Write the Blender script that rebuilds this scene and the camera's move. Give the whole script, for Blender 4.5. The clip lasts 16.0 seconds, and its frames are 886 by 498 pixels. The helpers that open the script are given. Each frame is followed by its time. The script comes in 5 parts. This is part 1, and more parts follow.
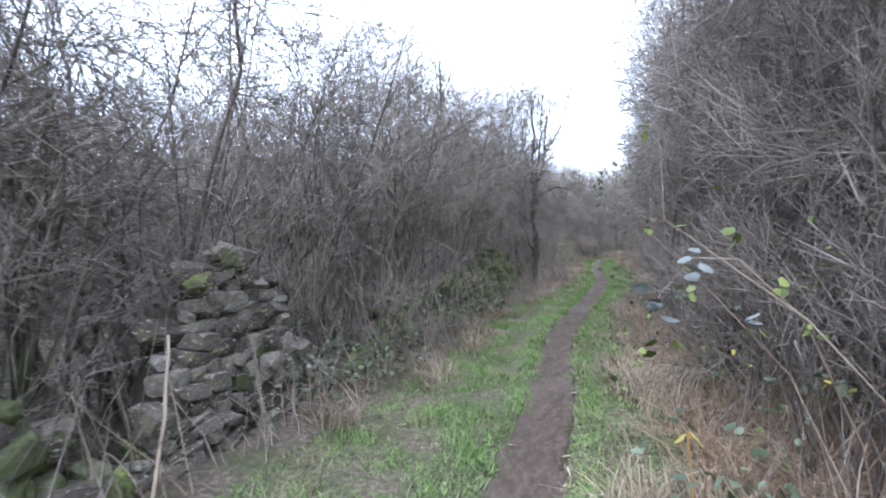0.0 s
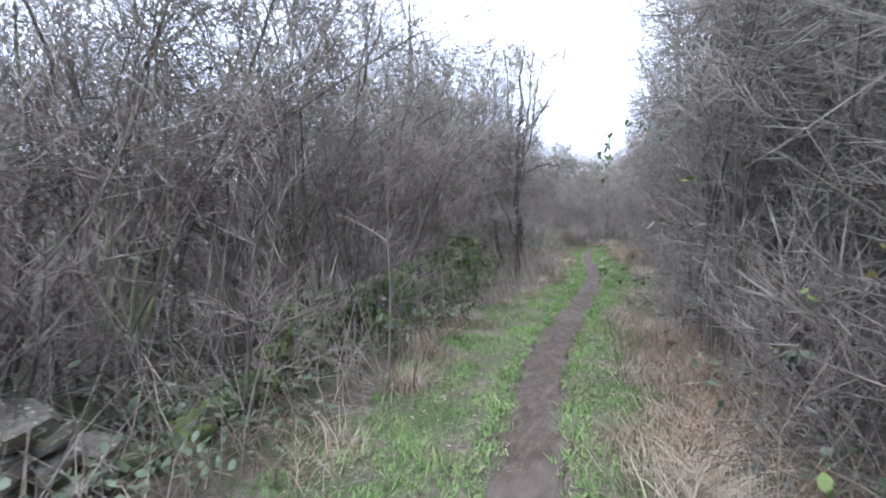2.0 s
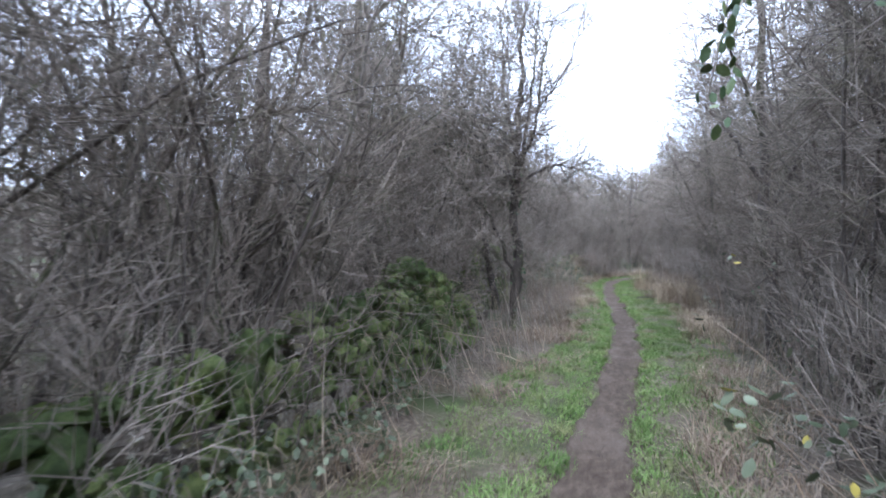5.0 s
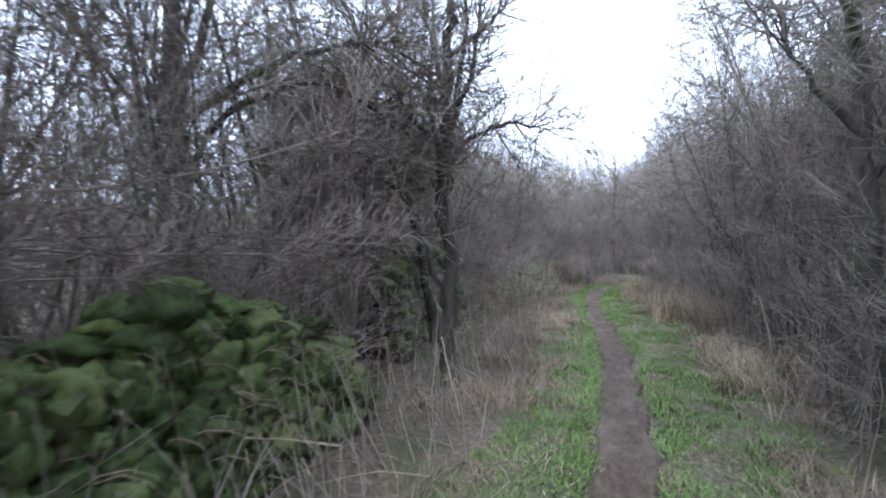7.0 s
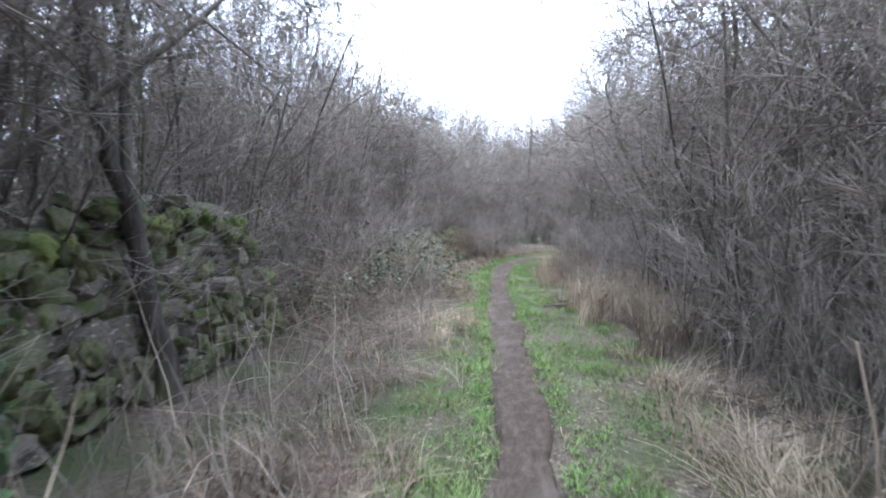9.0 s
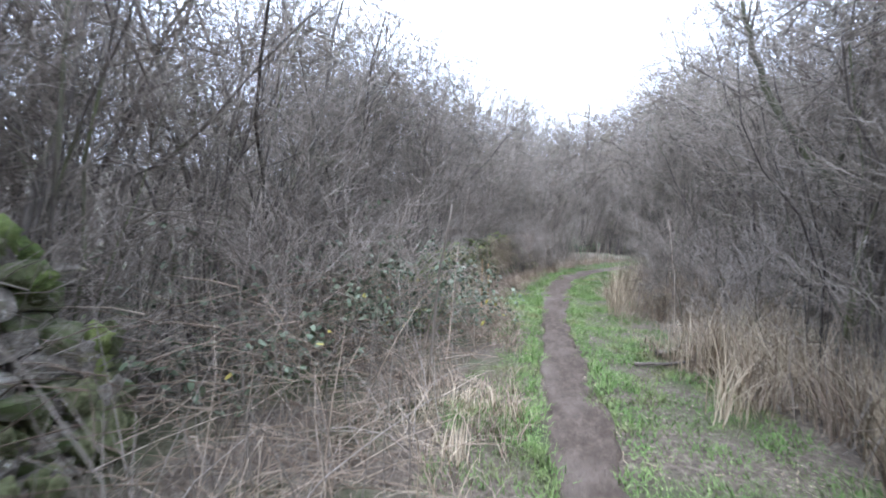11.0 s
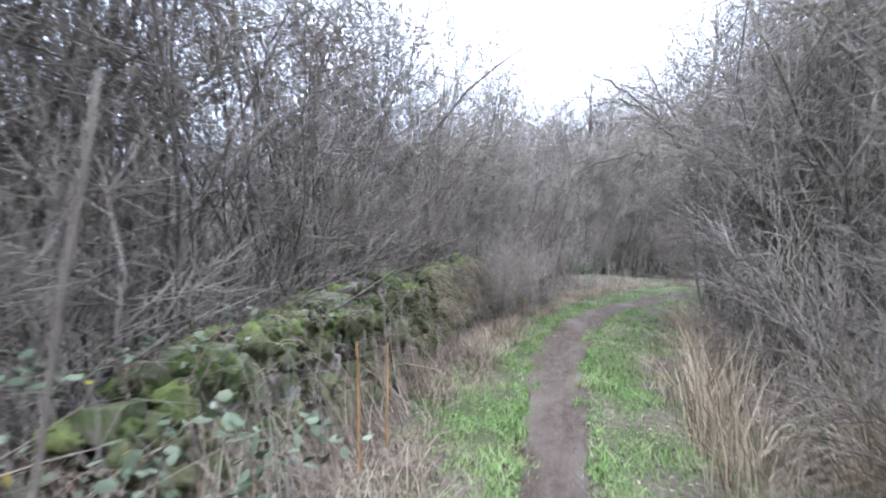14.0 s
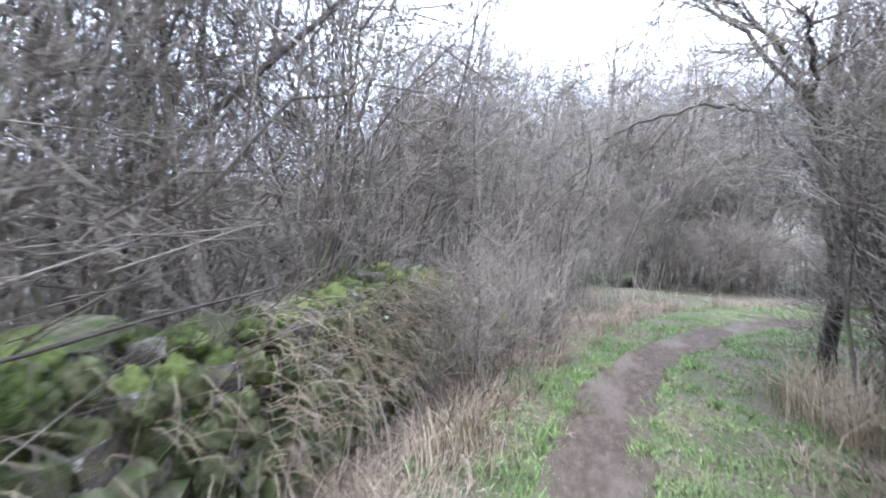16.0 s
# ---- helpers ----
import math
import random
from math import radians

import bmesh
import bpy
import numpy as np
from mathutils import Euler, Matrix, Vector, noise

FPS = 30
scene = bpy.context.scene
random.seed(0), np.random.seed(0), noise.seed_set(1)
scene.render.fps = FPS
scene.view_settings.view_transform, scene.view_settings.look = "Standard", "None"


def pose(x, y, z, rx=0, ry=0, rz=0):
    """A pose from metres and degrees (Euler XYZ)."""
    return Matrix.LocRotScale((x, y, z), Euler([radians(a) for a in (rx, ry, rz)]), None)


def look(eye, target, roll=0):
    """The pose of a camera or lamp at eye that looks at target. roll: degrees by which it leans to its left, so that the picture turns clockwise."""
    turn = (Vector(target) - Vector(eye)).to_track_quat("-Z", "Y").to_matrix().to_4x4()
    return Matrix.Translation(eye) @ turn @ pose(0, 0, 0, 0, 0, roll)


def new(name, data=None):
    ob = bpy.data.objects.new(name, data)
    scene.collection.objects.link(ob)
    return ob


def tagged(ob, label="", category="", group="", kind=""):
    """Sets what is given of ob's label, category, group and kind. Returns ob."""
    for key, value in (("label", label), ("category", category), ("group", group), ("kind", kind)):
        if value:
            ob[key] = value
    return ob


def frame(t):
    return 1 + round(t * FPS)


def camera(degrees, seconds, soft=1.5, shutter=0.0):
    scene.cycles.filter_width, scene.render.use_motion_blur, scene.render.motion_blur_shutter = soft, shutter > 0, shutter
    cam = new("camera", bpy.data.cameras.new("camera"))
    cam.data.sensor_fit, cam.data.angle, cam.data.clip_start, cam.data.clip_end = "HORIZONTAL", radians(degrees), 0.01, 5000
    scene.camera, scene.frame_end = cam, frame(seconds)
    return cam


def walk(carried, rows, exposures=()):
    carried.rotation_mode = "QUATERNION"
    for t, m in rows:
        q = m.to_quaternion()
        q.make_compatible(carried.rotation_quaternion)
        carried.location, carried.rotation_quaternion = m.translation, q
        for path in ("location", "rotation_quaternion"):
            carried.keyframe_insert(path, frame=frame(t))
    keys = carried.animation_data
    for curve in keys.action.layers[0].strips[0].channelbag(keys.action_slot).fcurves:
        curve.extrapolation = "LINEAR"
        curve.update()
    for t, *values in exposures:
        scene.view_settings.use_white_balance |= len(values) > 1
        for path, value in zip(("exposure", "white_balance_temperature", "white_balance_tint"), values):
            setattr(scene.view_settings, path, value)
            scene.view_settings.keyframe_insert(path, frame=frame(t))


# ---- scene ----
cam = camera(86.6, 16.0, soft=1.9, shutter=0.35)
PATH = [
    (0, (1.873, 0.667, 1.458), (1.107, 2.513, 1.414), -2.0),
    (0.5, (1.786, 1.192, 1.448), (1.041, 3.047, 1.409), -1.2),
    (1, (1.702, 1.768, 1.458), (0.979, 3.631, 1.393), -0.9),
    (1.5, (1.623, 2.330, 1.458), (0.905, 4.194, 1.366), -1.0),
    (2, (1.541, 2.812, 1.441), (0.823, 4.675, 1.326), -0.3),
    (2.5, (1.431, 3.340, 1.441), (0.715, 5.203, 1.311), 0.3),
    (3, (1.334, 3.886, 1.439), (0.597, 5.741, 1.314), 0.7),
    (3.5, (1.244, 4.452, 1.436), (0.470, 6.293, 1.315), 0.6),
    (4, (1.134, 5.065, 1.455), (0.334, 6.895, 1.347), 1.4),
    (4.2, (1.106, 5.313, 1.462), (0.299, 7.141, 1.373), 1.1),
    (6.3, (0.989, 8.214, 1.446), (0.264, 10.077, 1.491), -0.3),
    (6.5, (0.96, 8.523, 1.443), (0.232, 10.385, 1.482), -0.4),
    (7, (0.856, 9.372, 1.447), (0.145, 11.242, 1.458), -0.4),
    (7.5, (0.816, 10.268, 1.425), (0.184, 12.165, 1.415), -0.2),
    (8, (0.816, 11.188, 1.446), (0.302, 13.12, 1.403), -0.6),
    (8.5, (0.833, 12.052, 1.461), (0.422, 14.006, 1.347), 0.0),
    (9, (0.81, 12.903, 1.475), (0.433, 14.862, 1.334), 0.9),
    (9.2, (0.812, 13.218, 1.472), (0.394, 15.171, 1.379), 0.1),
    (11.3, (0.414, 16.092, 1.456), (-0.158, 18.004, 1.326), 0.9),
    (11.5, (0.395, 16.391, 1.454), (-0.145, 18.312, 1.322), 0.9),
    (12, (0.393, 17.117, 1.446), (-0.121, 19.048, 1.368), -0.9),
    (12.5, (0.364, 17.815, 1.448), (-0.174, 19.741, 1.389), -1.5),
    (13, (0.298, 18.679, 1.448), (-0.248, 20.602, 1.403), -1.0),
    (13.5, (0.279, 19.54, 1.448), (-0.279, 21.46, 1.397), -1.6),
    (14, (0.198, 20.491, 1.463), (-0.357, 22.411, 1.397), -0.2),
    (14.5, (0.106, 21.436, 1.449), (-0.441, 23.358, 1.37), -0.3),
    (15, (-0.005, 22.355, 1.433), (-0.544, 24.277, 1.307), 0.3),
    (15.5, (-0.064, 23.129, 1.412), (-0.603, 25.052, 1.295), 0.2),
    (16, (-0.124, 23.907, 1.441), (-0.681, 25.826, 1.355), 1.6),
]
walk(cam, [(t, look(eye, target, roll)) for t, eye, target, roll in PATH],
     [(0, 1.94, 5400, 14), (3.5, 2.22, 5400, 14), (6.5, 1.72, 5400, 14), (7.5, 1.82, 5400, 14), (9, 2.22, 5400, 14), (12, 2.30, 5400, 14), (14, 2.41, 5400, 14), (16, 2.68, 5400, 14)])

# ---- world and light: flat, bright overcast ----
world = bpy.data.worlds.new("overcast")
scene.world = world
world.use_nodes = True
wn, wl = world.node_tree.nodes, world.node_tree.links
wn.clear()
sky = wn.new("ShaderNodeTexSky")
sky.sky_type = "NISHITA"
sky.sun_disc = False
sky.sun_elevation, sky.sun_rotation = radians(60), radians(175)
sky.air_density, sky.dust_density, sky.ozone_density = 1.0, 6.0, 1.0
veil = wn.new("ShaderNodeMix")          # cloud veil over the sky colour
veil.data_type = "RGBA"
veil.inputs["Factor"].default_value = 0.86
veil.inputs["B"].default_value = (7.0, 7.6, 8.3, 1)
back = wn.new("ShaderNodeBackground")
back.inputs["Strength"].default_value = 0.15
wout = wn.new("ShaderNodeOutputWorld")
wl.new(sky.outputs[0], veil.inputs["A"])
wl.new(veil.outputs["Result"], back.inputs["Color"])
wl.new(back.outputs[0], wout.inputs[0])

sun = new("sun", bpy.data.lights.new("sun", "SUN"))
sun.data.energy, sun.data.angle, sun.data.color = 0.7, radians(25), (1.0, 0.97, 0.93)
sun.matrix_world = look((0, 0, 30), (-1.5, 17, 0))

# ---- small tools ----
R0 = np.random.RandomState(7)


def interp(y, table):
    ys, xs = zip(*table)
    return np.interp(y, ys, xs)


def vnoise(x, y, s=1.0, seed=0):
    """Smooth value noise in 0..1."""
    x, y = np.asarray(x, float) * 0.83 - np.asarray(y, float) * 0.56, np.asarray(x, float) * 0.56 + np.asarray(y, float) * 0.83
    x, y = x / s + 113.0 + seed * 7.3, y / s + 71.0 + seed * 3.1
    xi, yi = np.floor(x), np.floor(y)
    fx, fy = x - xi, y - yi
    fx, fy = fx * fx * (3 - 2 * fx), fy * fy * (3 - 2 * fy)

    def h(a, b):
        v = np.sin(a * 127.1 + b * 311.7 + seed * 17.0) * 43758.5453
        return v - np.floor(v)
    return (h(xi, yi) * (1 - fx) + h(xi + 1, yi) * fx) * (1 - fy) + (h(xi, yi + 1) * (1 - fx) + h(xi + 1, yi + 1) * fx) * fy


TRACK = [(-40, 2.23), (-6, 1.839), (0, 1.479), (4.2, 1.193), (6, 1.0), (8, 0.78), (10, 0.78), (12, 0.86), (13.4, 0.88), (16.3, 0.79), (19, 0.5), (21.4, 0.21), (24.5, 0.0), (26.5, -0.02), (28, 0.15), (29.5, 0.55), (30.8, 1.25), (32, 2.1), (33.1, 3.2), (34.2, 5.0), (35.5, 9.0), (36.3, 16.0), (36.6, 40.0)]
LEFT = [(-40, 0.23), (-5, 0.154), (3, -0.125), (6, -0.13), (8, -0.38), (11, -0.25), (13, 0.2), (16, 0.05), (19, -0.2), (21.3, -0.4), (24, -1.05), (27.3, -0.75), (29.5, -0.4), (31, 0.1), (33, 1.0), (34.6, 2.5), (35.6, 5.0), (36.5, 9.0), (37.2, 20.0)]
RIGHT = [(-40, 3.03), (0, 2.379), (4, 1.89), (8, 1.5), (10, 1.65), (13.8, 2.0), (17.2, 2.05), (20, 1.65), (21.7, 1.35), (25.4, 1.07), (28.4, 1.6), (29.6, 2.3), (30.8, 3.6), (31.8, 5.5), (33.2, 9.0), (34.5, 20.0)]


def line_points(n=900):
    ys, xs = np.array([p[0] for p in TRACK]), np.array([p[1] for p in TRACK])
    d = np.r_[0, np.cumsum(np.hypot(np.diff(xs), np.diff(ys)))]
    s = np.linspace(0, d[-1], n)
    px, py = np.interp(s, d, xs), np.interp(s, d, ys)
    k = np.ones(15) / 15
    return np.c_[np.convolve(np.pad(px, 7, "edge"), k, "valid"), np.convolve(np.pad(py, 7, "edge"), k, "valid")]


CENTRE = line_points()


ALONG = np.gradient(CENTRE[::3], axis=0)
ALONG /= np.linalg.norm(ALONG, axis=1)[:, None]


def track_gap(x, y):
    """Distance to the middle of the track."""
    x, y = np.ravel(x), np.ravel(y)
    out = np.empty(len(x))
    c = CENTRE[::3]
    for a in range(0, len(x), 20000):
        dx, dy = x[a:a + 20000, None] - c[None, :, 0], y[a:a + 20000, None] - c[None, :, 1]
        i = (dx ** 2 + dy ** 2).argmin(1)
        k = np.arange(len(i))
        out[a:a + 20000] = np.abs(dx[k, i] * ALONG[i, 1] - dy[k, i] * ALONG[i, 0])
    return out


def ground_z(x, y):
    x, y = np.asarray(x, float), np.asarray(y, float)
    z = 0.05 * (vnoise(x, y, 2.2, 1) - 0.5) + 0.035 * (vnoise(x, y, 0.5, 2) - 0.5)
    left = interp(y, LEFT)
    z = z + 0.12 * np.clip((left - 0.2 - x) / 1.2, 0, 1) * (y < 34)
    z = z + 0.22 * np.exp(-(((x - 0.6) / 1.6) ** 2 + ((y - 35.3) / 0.8) ** 2))     # low spoil bank past the bend
    g = track_gap(x, y).reshape(x.shape)
    z = z + 0.12 * np.clip(g - 9, 0, 90)                   # wooded slopes on both sides
    return z * np.clip(g / 0.6, 0.25, 1) - 0.035 * np.exp(-(g / 0.24) ** 4)


def mesh_np(name, verts, tris):
    me = bpy.data.meshes.new(name)
    verts, tris = np.asarray(verts, np.float32).reshape(-1, 3), np.asarray(tris, np.int32).reshape(-1, 3)
    me.vertices.add(len(verts))
    me.vertices.foreach_set("co", verts.ravel())
    me.loops.add(tris.size)
    me.loops.foreach_set("vertex_index", tris.ravel())
    me.polygons.add(len(tris))
    me.polygons.foreach_set("loop_start", np.arange(0, tris.size, 3, dtype=np.int32))
    me.update(calc_edges=True)
    return me


def smooth(me):
    me.polygons.foreach_set("use_smooth", np.ones(len(me.polygons), bool))
    return me


def empty(name, x, y, z=0.0, turn=0.0, scale=1.0, tall=1.0):
    ob = new(name)
    ob.empty_display_size = 0.2
    ob.matrix_basis = pose(x, y, z, 0, 0, turn) @ Matrix.Diagonal((scale, scale, scale * tall, 1))
    return ob


def part(name, me, material, parent, label=""):
    ob = new(name, me)
    if material is not None and not me.materials:
        me.materials.append(material)
    ob.parent = parent
    return tagged(ob, label) if label else ob


# ---- materials ----
def material(name, stops, scale=6.0, detail=6.0, rough=0.85, bump=0.3, bump_scale=40.0, per_object=0.25, per_island=0.0, stretch=(1, 1, 1), second=None, spec=0.25):
    """Base colour from layered noise over the given colours, with grain in relief; shifted from thing to thing or from piece to piece."""
    m = bpy.data.materials.new(name)
    m.use_nodes = True
    n, l = m.node_tree.nodes, m.node_tree.links
    b = n["Principled BSDF"]
    co = n.new("ShaderNodeTexCoord")
    mp = n.new("ShaderNodeMapping")
    mp.inputs["Scale"].default_value = stretch
    l.new(co.outputs["Object"], mp.inputs["Vector"])
    tex = n.new("ShaderNodeTexNoise")
    tex.inputs["Scale"].default_value, tex.inputs["Detail"].default_value, tex.inputs["Roughness"].default_value = scale, detail, 0.65
    l.new(mp.outputs[0], tex.inputs["Vector"])
    value = tex.outputs["Fac"]
    for amount, node, out in ((per_object, "ShaderNodeObjectInfo", "Random"), (per_island, "ShaderNodeNewGeometry", "Random Per Island")):
        if amount:
            src = n.new(node)
            mul = n.new("ShaderNodeMath")
            mul.operation = "MULTIPLY_ADD"
            mul.inputs[1].default_value, mul.inputs[2].default_value = amount, -amount / 2
            l.new(src.outputs[out], mul.inputs[0])
            add = n.new("ShaderNodeMath")
            add.operation = "ADD"
            l.new(value, add.inputs[0])
            l.new(mul.outputs[0], add.inputs[1])
            value = add.outputs[0]
    ramp = n.new("ShaderNodeValToRGB")
    while len(ramp.color_ramp.elements) < len(stops):
        ramp.color_ramp.elements.new(0.5)
    for e, (p, c) in zip(ramp.color_ramp.elements, stops):
        e.position, e.color = p, (*c, 1)
    l.new(value, ramp.inputs[0])
    colour = ramp.outputs[0]
    if second:
        tint, s2, low, high = second
        t2 = n.new("ShaderNodeTexNoise")
        t2.inputs["Scale"].default_value, t2.inputs["Detail"].default_value = s2, 4
        l.new(mp.outputs[0], t2.inputs["Vector"])
        mr = n.new("ShaderNodeMapRange")
        mr.inputs["From Min"].default_value, mr.inputs["From Max"].default_value = low, high
        l.new(t2.outputs["Fac"], mr.inputs["Value"])
        mix = n.new("ShaderNodeMix")
        mix.data_type = "RGBA"
        l.new(mr.outputs[0], mix.inputs["Factor"])
        l.new(colour, mix.inputs["A"])
        mix.inputs["B"].default_value = (*tint, 1)
        colour = mix.outputs["Result"]
    l.new(colour, b.inputs["Base Color"])
    b.inputs["Roughness"].default_value, b.inputs["Specular IOR Level"].default_value = rough, spec
    if bump:
        fine = n.new("ShaderNodeTexNoise")
        fine.inputs["Scale"].default_value, fine.inputs["Detail"].default_value = bump_scale, 8
        l.new(mp.outputs[0], fine.inputs["Vector"])
        bp = n.new("ShaderNodeBump")
        bp.inputs["Strength"].default_value, bp.inputs["Distance"].default_value = bump, 0.02
        l.new(fine.outputs["Fac"], bp.inputs["Height"])
        l.new(bp.outputs[0], b.inputs["Normal"])
    return m


def lichened(m):
    """Adds small pale crusts of lichen to a stone."""
    n, l = m.node_tree.nodes, m.node_tree.links
    b = n["Principled BSDF"]
    base = b.inputs["Base Color"].links[0].from_socket
    co = n.new("ShaderNodeTexCoord")
    spots = n.new("ShaderNodeTexNoise")
    spots.inputs["Scale"].default_value, spots.inputs["Detail"].default_value = 7.0, 7
    l.new(co.outputs["Object"], spots.inputs["Vector"])
    edge = n.new("ShaderNodeMapRange")
    edge.inputs["From Min"].default_value, edge.inputs["From Max"].default_value = 0.6, 0.66
    l.new(spots.outputs["Fac"], edge.inputs["Value"])
    mix = n.new("ShaderNodeMix")
    mix.data_type = "RGBA"
    l.new(edge.outputs[0], mix.inputs["Factor"])
    l.new(base, mix.inputs["A"])
    mix.inputs["B"].default_value = (0.46, 0.43, 0.37, 1)
    l.new(mix.outputs["Result"], b.inputs["Base Color"])
    return m


BARK = material("bark", [(0.25, (0.055, 0.046, 0.039)), (0.5, (0.112, 0.095, 0.080)), (0.75, (0.20, 0.175, 0.148))], 14, 8, 0.9, 0.6, 60, 0.25, 0.0, (1, 1, 0.25), ((0.155, 0.165, 0.08), 2.5, 0.54, 0.72))
TREE_BARK = material("tree_bark", [(0.25, (0.034, 0.028, 0.024)), (0.5, (0.072, 0.061, 0.052)), (0.75, (0.14, 0.122, 0.104))], 14, 8, 0.9, 0.8, 60, 0.25, 0.0, (1, 1, 0.25), ((0.11, 0.125, 0.055), 2.2, 0.5, 0.7))
TWIG = material("twig", [(0.2, (0.125, 0.103, 0.083)), (0.5, (0.200, 0.170, 0.141)), (0.8, (0.30, 0.262, 0.222))], 3, 3, 0.95, 0.0, 60, 0.4, 0.5, second=((0.165, 0.155, 0.10), 1.1, 0.54, 0.78), spec=0.08)
PALE = material("dry_cane", [(0.2, (0.24, 0.18, 0.13)), (0.5, (0.40, 0.32, 0.24)), (0.8, (0.55, 0.47, 0.37))], 3, 3, 0.8, 0.0, 60, 0.3, 0.4)
FOXY = material("foxy", [(0.2, (0.145, 0.094, 0.057)), (0.5, (0.27, 0.186, 0.116)), (0.8, (0.40, 0.295, 0.195))], 1.2, 4, 0.85, 0.0, 30, 0.0, 0.5)
STRAW = material("straw", [(0.2, (0.185, 0.142, 0.092)), (0.5, (0.345, 0.275, 0.186)), (0.8, (0.51, 0.425, 0.305))], 1.2, 4, 0.8, 0.0, 30, 0.0, 0.5)
RUSSET = material("russet", [(0.2, (0.11, 0.08, 0.056)), (0.5, (0.22, 0.166, 0.12)), (0.8, (0.35, 0.285, 0.215))], 1.2, 4, 0.85, 0.0, 30, 0.0, 0.5)
GRASS = material("grass", [(0.15, (0.055, 0.09, 0.026)), (0.5, (0.126, 0.204, 0.056)), (0.85, (0.25, 0.315, 0.12))], 0.9, 5, 0.8, 0.0, 30, 0.0, 0.5, second=((0.205, 0.18, 0.095), 2.1, 0.5, 0.75))
LITTER = material("litter", [(0.3, (0.05, 0.039, 0.03)), (0.5, (0.11, 0.088, 0.066)), (0.7, (0.22, 0.18, 0.135))], 22, 10, 0.95, 1.0, 60, 0.0, 0.0, second=((0.06, 0.075, 0.03), 1.3, 0.45, 0.65))
MUD = material("mud", [(0.25, (0.046, 0.034, 0.026)), (0.5, (0.078, 0.060, 0.046)), (0.75, (0.135, 0.108, 0.085))], 16.0, 10, 0.9, 1.0, 40, 0.0, 0.0, (1, 0.45, 1), second=((0.135, 0.110, 0.089), 1.9, 0.5, 0.72), spec=0.12)
STONE = lichened(material("limestone", [(0.2, (0.064, 0.053, 0.042)), (0.48, (0.142, 0.121, 0.097)), (0.8, (0.31, 0.275, 0.225))], 5, 9, 0.92, 1.0, 26, 0.45, 0.0, second=((0.21, 0.198, 0.085), 3.2, 0.53, 0.76)))
STONE_PALE = material("bare_limestone", [(0.2, (0.19, 0.168, 0.135)), (0.5, (0.31, 0.28, 0.235)), (0.8, (0.46, 0.425, 0.37))], 6, 9, 0.9, 0.8, 26, 0.3, second=((0.15, 0.15, 0.07), 4.0, 0.5, 0.7))
STONE_MOSSY = material("mossy_stone", [(0.2, (0.06, 0.058, 0.036)), (0.5, (0.14, 0.135, 0.08)), (0.8, (0.27, 0.26, 0.18))], 5, 9, 0.95, 0.9, 30, 0.35, 0.0, second=((0.10, 0.125, 0.045), 3.0, 0.4, 0.6))
EARTH = material("wall_earth", [(0.2, (0.025, 0.02, 0.016)), (0.8, (0.09, 0.075, 0.055))], 8, 8, 0.95, 1.0, 25, 0.0)
MOSS = material("moss", [(0.2, (0.055, 0.060, 0.028)), (0.5, (0.14, 0.15, 0.068)), (0.8, (0.29, 0.295, 0.15))], 16, 9, 0.95, 1.0, 150, 0.0, 0.3)
MOSS_DEEP = material("deep_moss", [(0.2, (0.046, 0.066, 0.026)), (0.5, (0.115, 0.158, 0.055)), (0.8, (0.235, 0.28, 0.10))], 11, 9, 0.95, 1.0, 150, 0.0, 0.45)
MOSS_TOP = material("top_moss", [(0.2, (0.05, 0.068, 0.02)), (0.5, (0.14, 0.178, 0.05)), (0.8, (0.30, 0.345, 0.115))], 22, 9, 0.95, 1.0, 150, 0.0, 0.4)
BRAMBLE = material("bramble_leaf", [(0.2, (0.045, 0.058, 0.03)), (0.5, (0.095, 0.116, 0.066)), (0.8, (0.185, 0.208, 0.138))], 4, 4, 0.55, 0.2, 60, 0.0, 0.55, spec=0.3)
IVY = material("ivy_leaf", [(0.2, (0.025, 0.05, 0.02)), (0.5, (0.06, 0.10, 0.035)), (0.8, (0.16, 0.2, 0.07))], 4, 4, 0.45, 0.2, 60, 0.0, 0.5, spec=0.5)
YELLOW_GREEN = material("fern", [(0.2, (0.055, 0.07, 0.018)), (0.5, (0.12, 0.148, 0.035)), (0.8, (0.22, 0.245, 0.07))], 4, 4, 0.6, 0.2, 60, 0.0, 0.55)
ORANGE_STALK = material("orange_stalk", [(0.2, (0.22, 0.12, 0.04)), (0.5, (0.38, 0.21, 0.07)), (0.8, (0.5, 0.33, 0.15))], 5, 5, 0.8, 0.2, 60, 0.2)
BRAMBLE_PALE = material("pale_bramble_leaf", [(0.2, (0.075, 0.085, 0.078)), (0.5, (0.13, 0.143, 0.13)), (0.8, (0.21, 0.222, 0.205))], 6, 4, 0.6, 0.3, 60, 0.0, 0.5, spec=0.25)
YELLOWED = material("yellowed_leaf", [(0.2, (0.24, 0.21, 0.04)), (0.8, (0.48, 0.39, 0.09))], 4, 4, 0.6, 0.1, 60, 0.0, 0.4)

